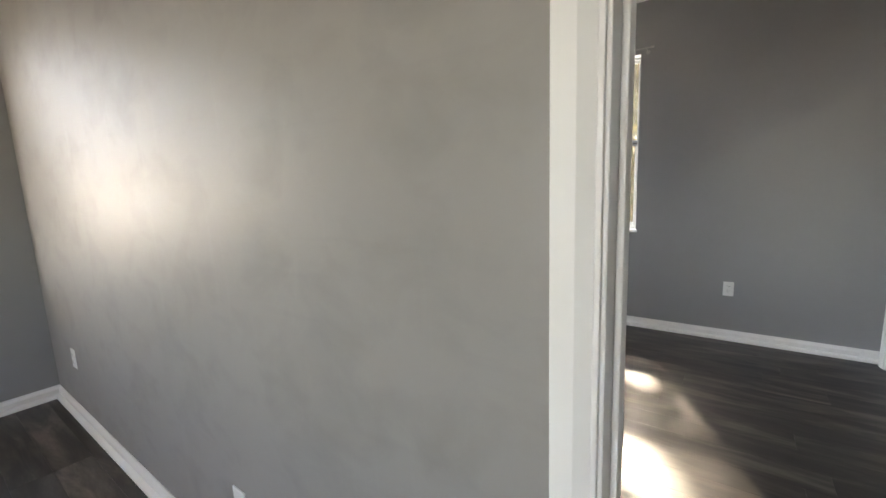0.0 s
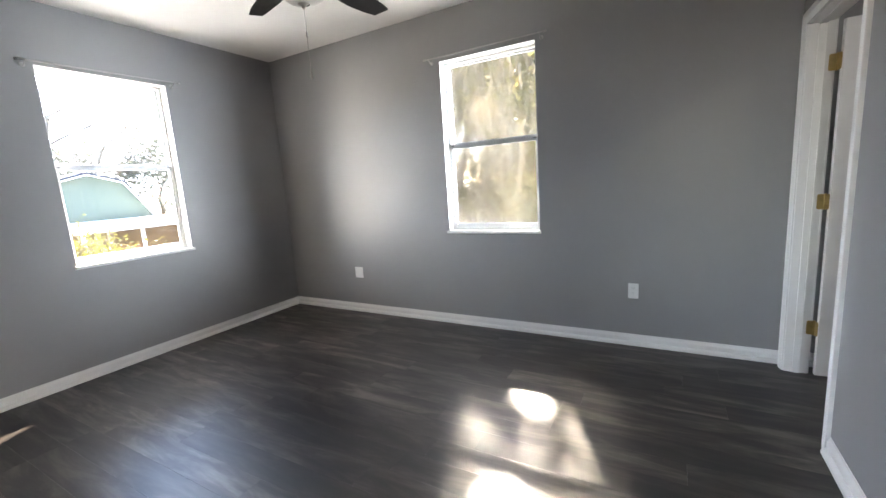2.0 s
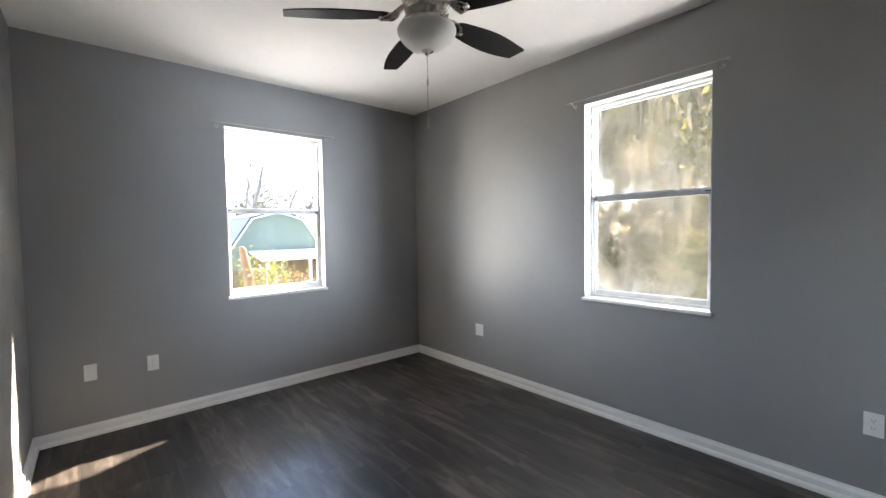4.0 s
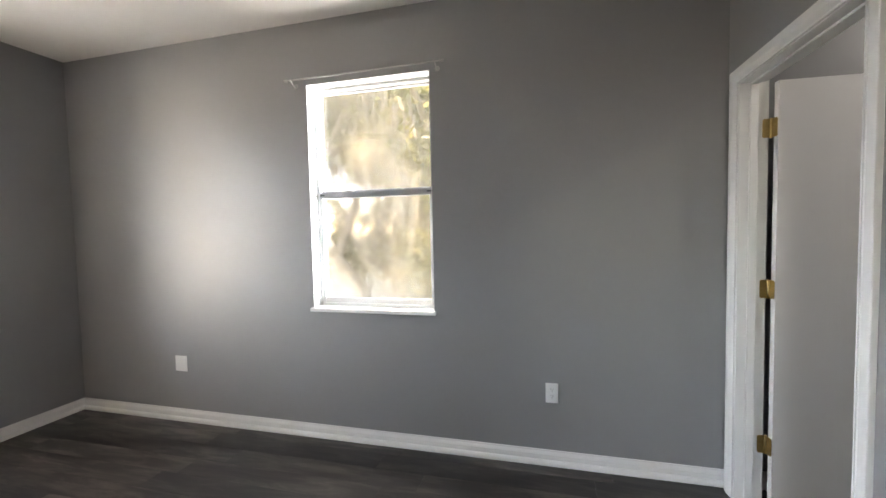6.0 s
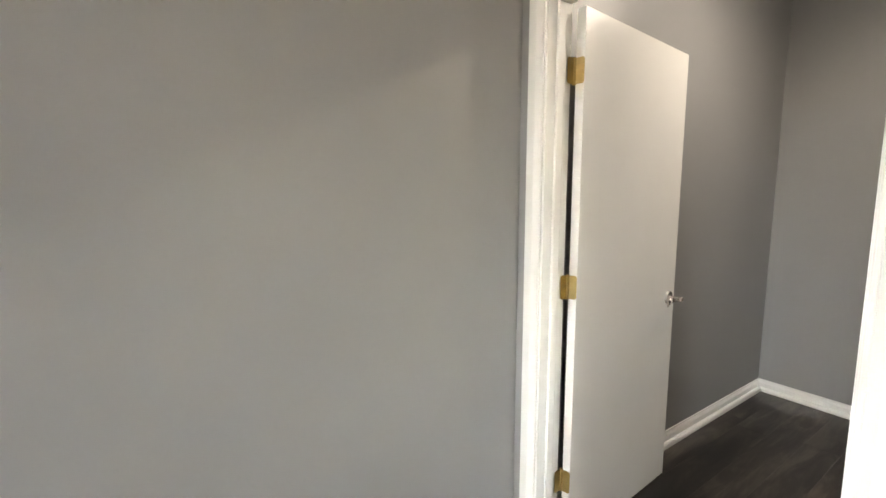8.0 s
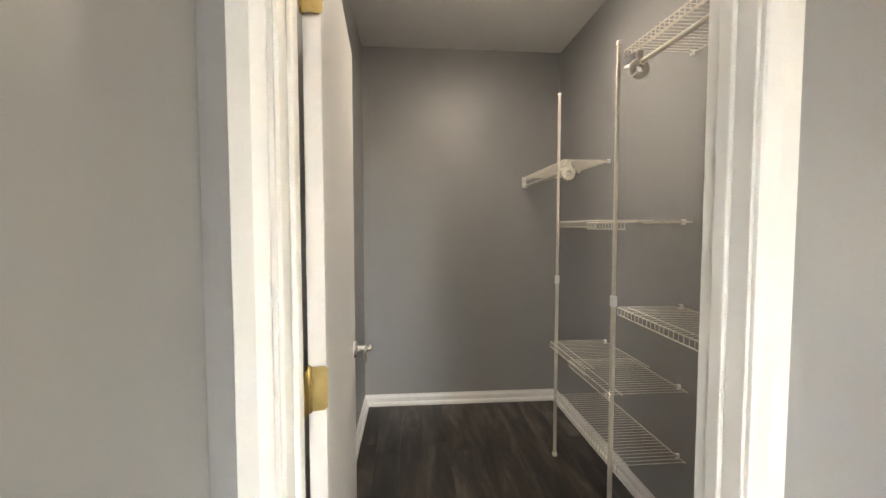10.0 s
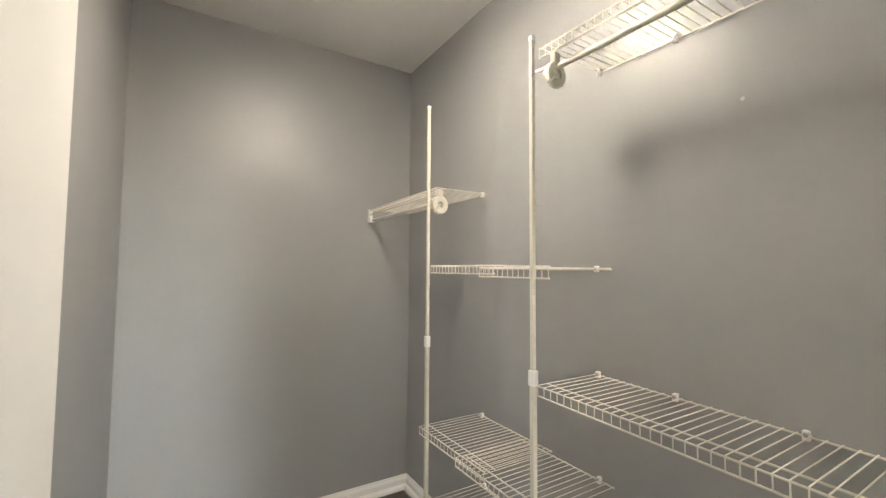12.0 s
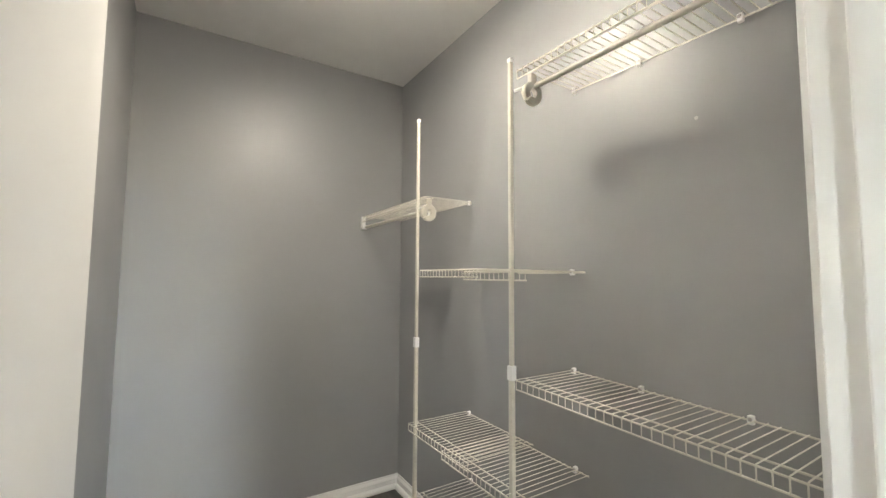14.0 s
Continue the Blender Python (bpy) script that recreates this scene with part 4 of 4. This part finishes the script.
OAK = "mossy live oak beyond the fogged window"
tree(0.25, 4.9, 6.2, 5, OAK, LEAF, moss=60, count=150, size=0.15, girth=0.23)
# this oak also carries the added leaves that block the sun
tree(0.9, 7.0, 7.0, 3, OAK, LEAF, moss=70, count=200, size=0.17, girth=0.26, shade_bough=sun_blocker)
tree(3.9, 7.4, 6.6, 8, OAK, LEAF, moss=70, count=200, size=0.17, girth=0.24)
tree(5.6, 12.0, 9.5, 11, OAK, LEAF, moss=40, count=330, size=0.28, spread=1.4, girth=0.28)
tree(2.2, 14.0, 10.0, 12, OAK, LEAF, moss=30, count=330, size=0.28, spread=1.4, girth=0.28)
tree(-1.6, 13.0, 9.5, 13, OAK, LEAF, moss=30, count=330, size=0.28, spread=1.4, girth=0.28)
tree(-3.5, 19.0, 11.0, 17, "dense green tree at the back of the yard", LEAF, count=330, size=0.4, spread=2.0)
tree(3.5, 20.0, 12.0, 19, "dense green tree at the back of the yard", LEAF, count=330, size=0.4, spread=2.0)
tree(9.0, 17.0, 11.0, 18, "dense green tree at the back of the yard", LEAF, count=330, size=0.4, spread=2.0)
tree(-15.5, 1.9, 8.4, 21, "tall bare tree behind the shed", LEAF, bare=True, girth=0.15, twigs=True)
tree(-17.5, 4.6, 7.4, 27, "bare tree with many thin branches beside the shed", LEAF, bare=True, girth=0.13, twigs=True)
# far trees, their haze painted by leaf colour
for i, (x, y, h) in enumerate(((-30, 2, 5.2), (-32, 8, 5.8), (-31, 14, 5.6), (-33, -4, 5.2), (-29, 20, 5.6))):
    tree(x, y, h, 40 + i, "green tree far across the yards, haze in its leaf colour", LEAF_HAZED, count=150, size=0.32, spread=1.5)


def bush(x, y, h, w, seed, leaf, label, count=900, size=0.07):
    rng = random.Random(seed)
    t = thing("bush", label, "bush", (x, y, GZ), "bushes")
    stems, crown = bmesh.new(), bmesh.new()
    for i in range(16):
        a = rng.random() * 6.28
        tip = Vector((math.cos(a) * w * rng.random(), math.sin(a) * w * rng.random(), h * (0.55 + 0.45 * rng.random())))
        tube([(0.05 * math.cos(a), 0.05 * math.sin(a), 0), tip * 0.5 + Vector((0, 0, h * 0.1)), tip], [0.014, 0.009, 0.004], 5, stems, False)
        for k in (0.45, 0.7, 0.9, 1.0):
            leaves(crown, rng, tip * k + Vector((0, 0, h * 0.1 * (1 - k))), (w * 0.16, w * 0.16, h * 0.08), count // 64, size)
    part("stems", stems, BARK, t)
    part("foliage", crown, leaf, t)
    return t


bush(-4.6, -0.55, 1.55, 0.8, 5, LEAF_YELLOW, "yellow-green flowering bush in the yard")
bush(-5.4, 0.35, 1.35, 0.8, 6, LEAF_YELLOW, "yellow-green flowering bush by the fence post")
bush(-6.0, 1.0, 0.85, 0.55, 9, LEAF_RED, "low rust-red shrub before the lean-to", count=520, size=0.07)
t = thing("garden_stump", "leaning orange-brown tree stump among the yellow bushes", "tree stump", (-4.3, -0.60, GZ))
smooth(part("stem", tube([(0, 0, -0.05), (0.0, -0.03, 0.5), (0.01, -0.08, 1.1), (0.0, -0.16, 1.58), (0.0, -0.18, 1.64)], [0.13, 0.10, 0.085, 0.06, 0.035], 10), STUMP, t), 60)
bush(4.2, 3.0, 2.1, 0.9, 7, LEAF_YELLOW, "sunlit yellow-green shrub outside the fogged window", count=1500, size=0.09)
for i, (x, y, h) in enumerate(((3.0, 4.2, 2.5), (1.9, 4.6, 2.4), (0.9, 6.9, 2.6), (-0.9, 7.2, 2.9), (4.3, 5.2, 2.5), (5.6, 5.6, 2.4), (2.4, 6.4, 2.8), (0.2, 6.6, 2.8), (-1.4, 5.8, 2.6))):
    bush(x, y, h, 1.1, 60 + i, (LEAF_DRY, LEAF, LEAF_DRY, LEAF, LEAF_DRY)[i % 5], "tall shrub in the hedge under the oaks", count=4200, size=0.14)
# shrubs added out of view, their leaf count sets the hall window's light
for i, (x, y) in enumerate(((-1.2, -4.3), (-1.3, -5.1), (-1.4, -5.9))):
    bush(x, y, 3.4, 0.6, 80 + i, LEAF, "unseen shrub added to dim the hall window", count=1000, size=0.14)

# gambrel shed with a white lean-to
t = thing("shed", "teal gambrel-roofed shed with white trim", "shed", (-9.0, 1.45, GZ))
prof = [(-1.42, 0.9), (-1.42, 1.36), (-0.76, 2.34), (0, 2.56), (0.76, 2.34), (1.42, 1.36), (1.42, 0.0), (-1.42, 0.0)]
bm = bmesh.new()
a = [bm.verts.new((0, y, z)) for y, z in prof]
b = [bm.verts.new((-4.2, y, z)) for y, z in prof]
bm.faces.new(a), bm.faces.new(b[::-1])
for i in range(8):
    j = (i + 1) % 8
    bm.faces.new((a[i], a[j], b[j], b[i]))
part("wall", bm, TEAL, t)
for (y0, z0), (y1, z1) in zip(prof[1:5], prof[2:6]):
    bm = bmesh.new()
    d = Vector((0, y1 - y0, z1 - z0)).normalized()
    nrm = Vector((0, -d.z, d.y))
    q = []
    for x in (0.12, -4.3):
        for (yy, zz), e in (((y0, z0), -0.04), ((y1, z1), 0.04)):
            for h in (0.004, 0.05):
                q.append(bm.verts.new(Vector((x, yy, zz)) + d * e + nrm * h))
    for fc in ((0, 1, 3, 2), (4, 6, 7, 5), (0, 4, 5, 1), (2, 3, 7, 6), (1, 5, 7, 3), (0, 2, 6, 4)):
        bm.faces.new([q[i] for i in fc])
    part("roof_slope", bm, ROOF, t)
    part("bargeboard", tube([Vector((0.135, y0, z0)) + nrm * -0.02, Vector((0.135, y1, z1)) + nrm * -0.02], 0.022, 4), WHITE_OUT, t)
t = thing("lean_to", "low lean-to with a white sheet roof before the shed", "lean-to", (-8.2, 1.95, GZ))
for y in (-1.2, 0.0, 1.2):
    part("post", box(0.42, 0.49, y - 0.035, y + 0.035, 0, 1.14), WHITE_OUT, t)
bm = box(-0.62, 0.62, -1.40, 1.40, 1.18, 1.22, 0.006)
for v in bm.verts:
    v.co.z += 0.14 - v.co.x * 0.17 - 0.08
part("roof", bm, WHITE_OUT, t)
part("back_panel", box(-0.5, -0.42, -1.3, 1.3, 0, 1.2), FENCE, t)
t = thing("fence", "weathered wooden yard fence", "fence", (-6.2, 0, GZ))
for i in range(26):
    y = -3.2 + i * 0.15
    part("board", box(-0.01, 0.01, y, y + 0.135, 0.05, 1.05 + 0.02 * math.sin(i * 2.1), 0.003, 1), FENCE, t)
for y in (-3.0, -1.2, 0.6):
    part("post", box(0.01, 0.10, y, y + 0.09, 0, 1.2, 0.005, 1), FENCE, t)

# ---- floor: planks over an underlay ----
fl = structure("floor", boxes((-0.15, XC + 0.1, -7.1, 0.12, -0.12, -0.010)), SUBFLOOR, "dark wood-look laminate plank floor", "floor")
_rng = random.Random(4)
PW, PL = 0.150, 1.22
_plank_meshes = {}


def plank_mesh(length):
    key = round(length, 2)
    if key not in _plank_meshes:
        bm = box(0.0002, key - 0.0002, 0.0002, PW - 0.0002, -0.009, 0.0, 0.0003, 1)
        me = bpy.data.meshes.new("plank")
        bm.to_mesh(me)
        bm.free()
        me.materials.append(PLANK)
        _plank_meshes[key] = me
    return _plank_meshes[key]


y = 0.06
row = 0
while y > -7.05:
    y -= PW
    end = XC + 0.05 if y > YS - 0.2 else (4.62 if y > YO else 6.1)
    x = -0.08
    step = round(_rng.uniform(0.2, 1.2), 1)
    while x < end - 0.05:
        ln = min(step, end - x)
        o = bpy.data.objects.new("plank", plank_mesh(ln))
        scene.collection.objects.link(o)
        o.parent = fl
        o.location = (x, y, 0)
        x += round(ln, 2)
        step = PL
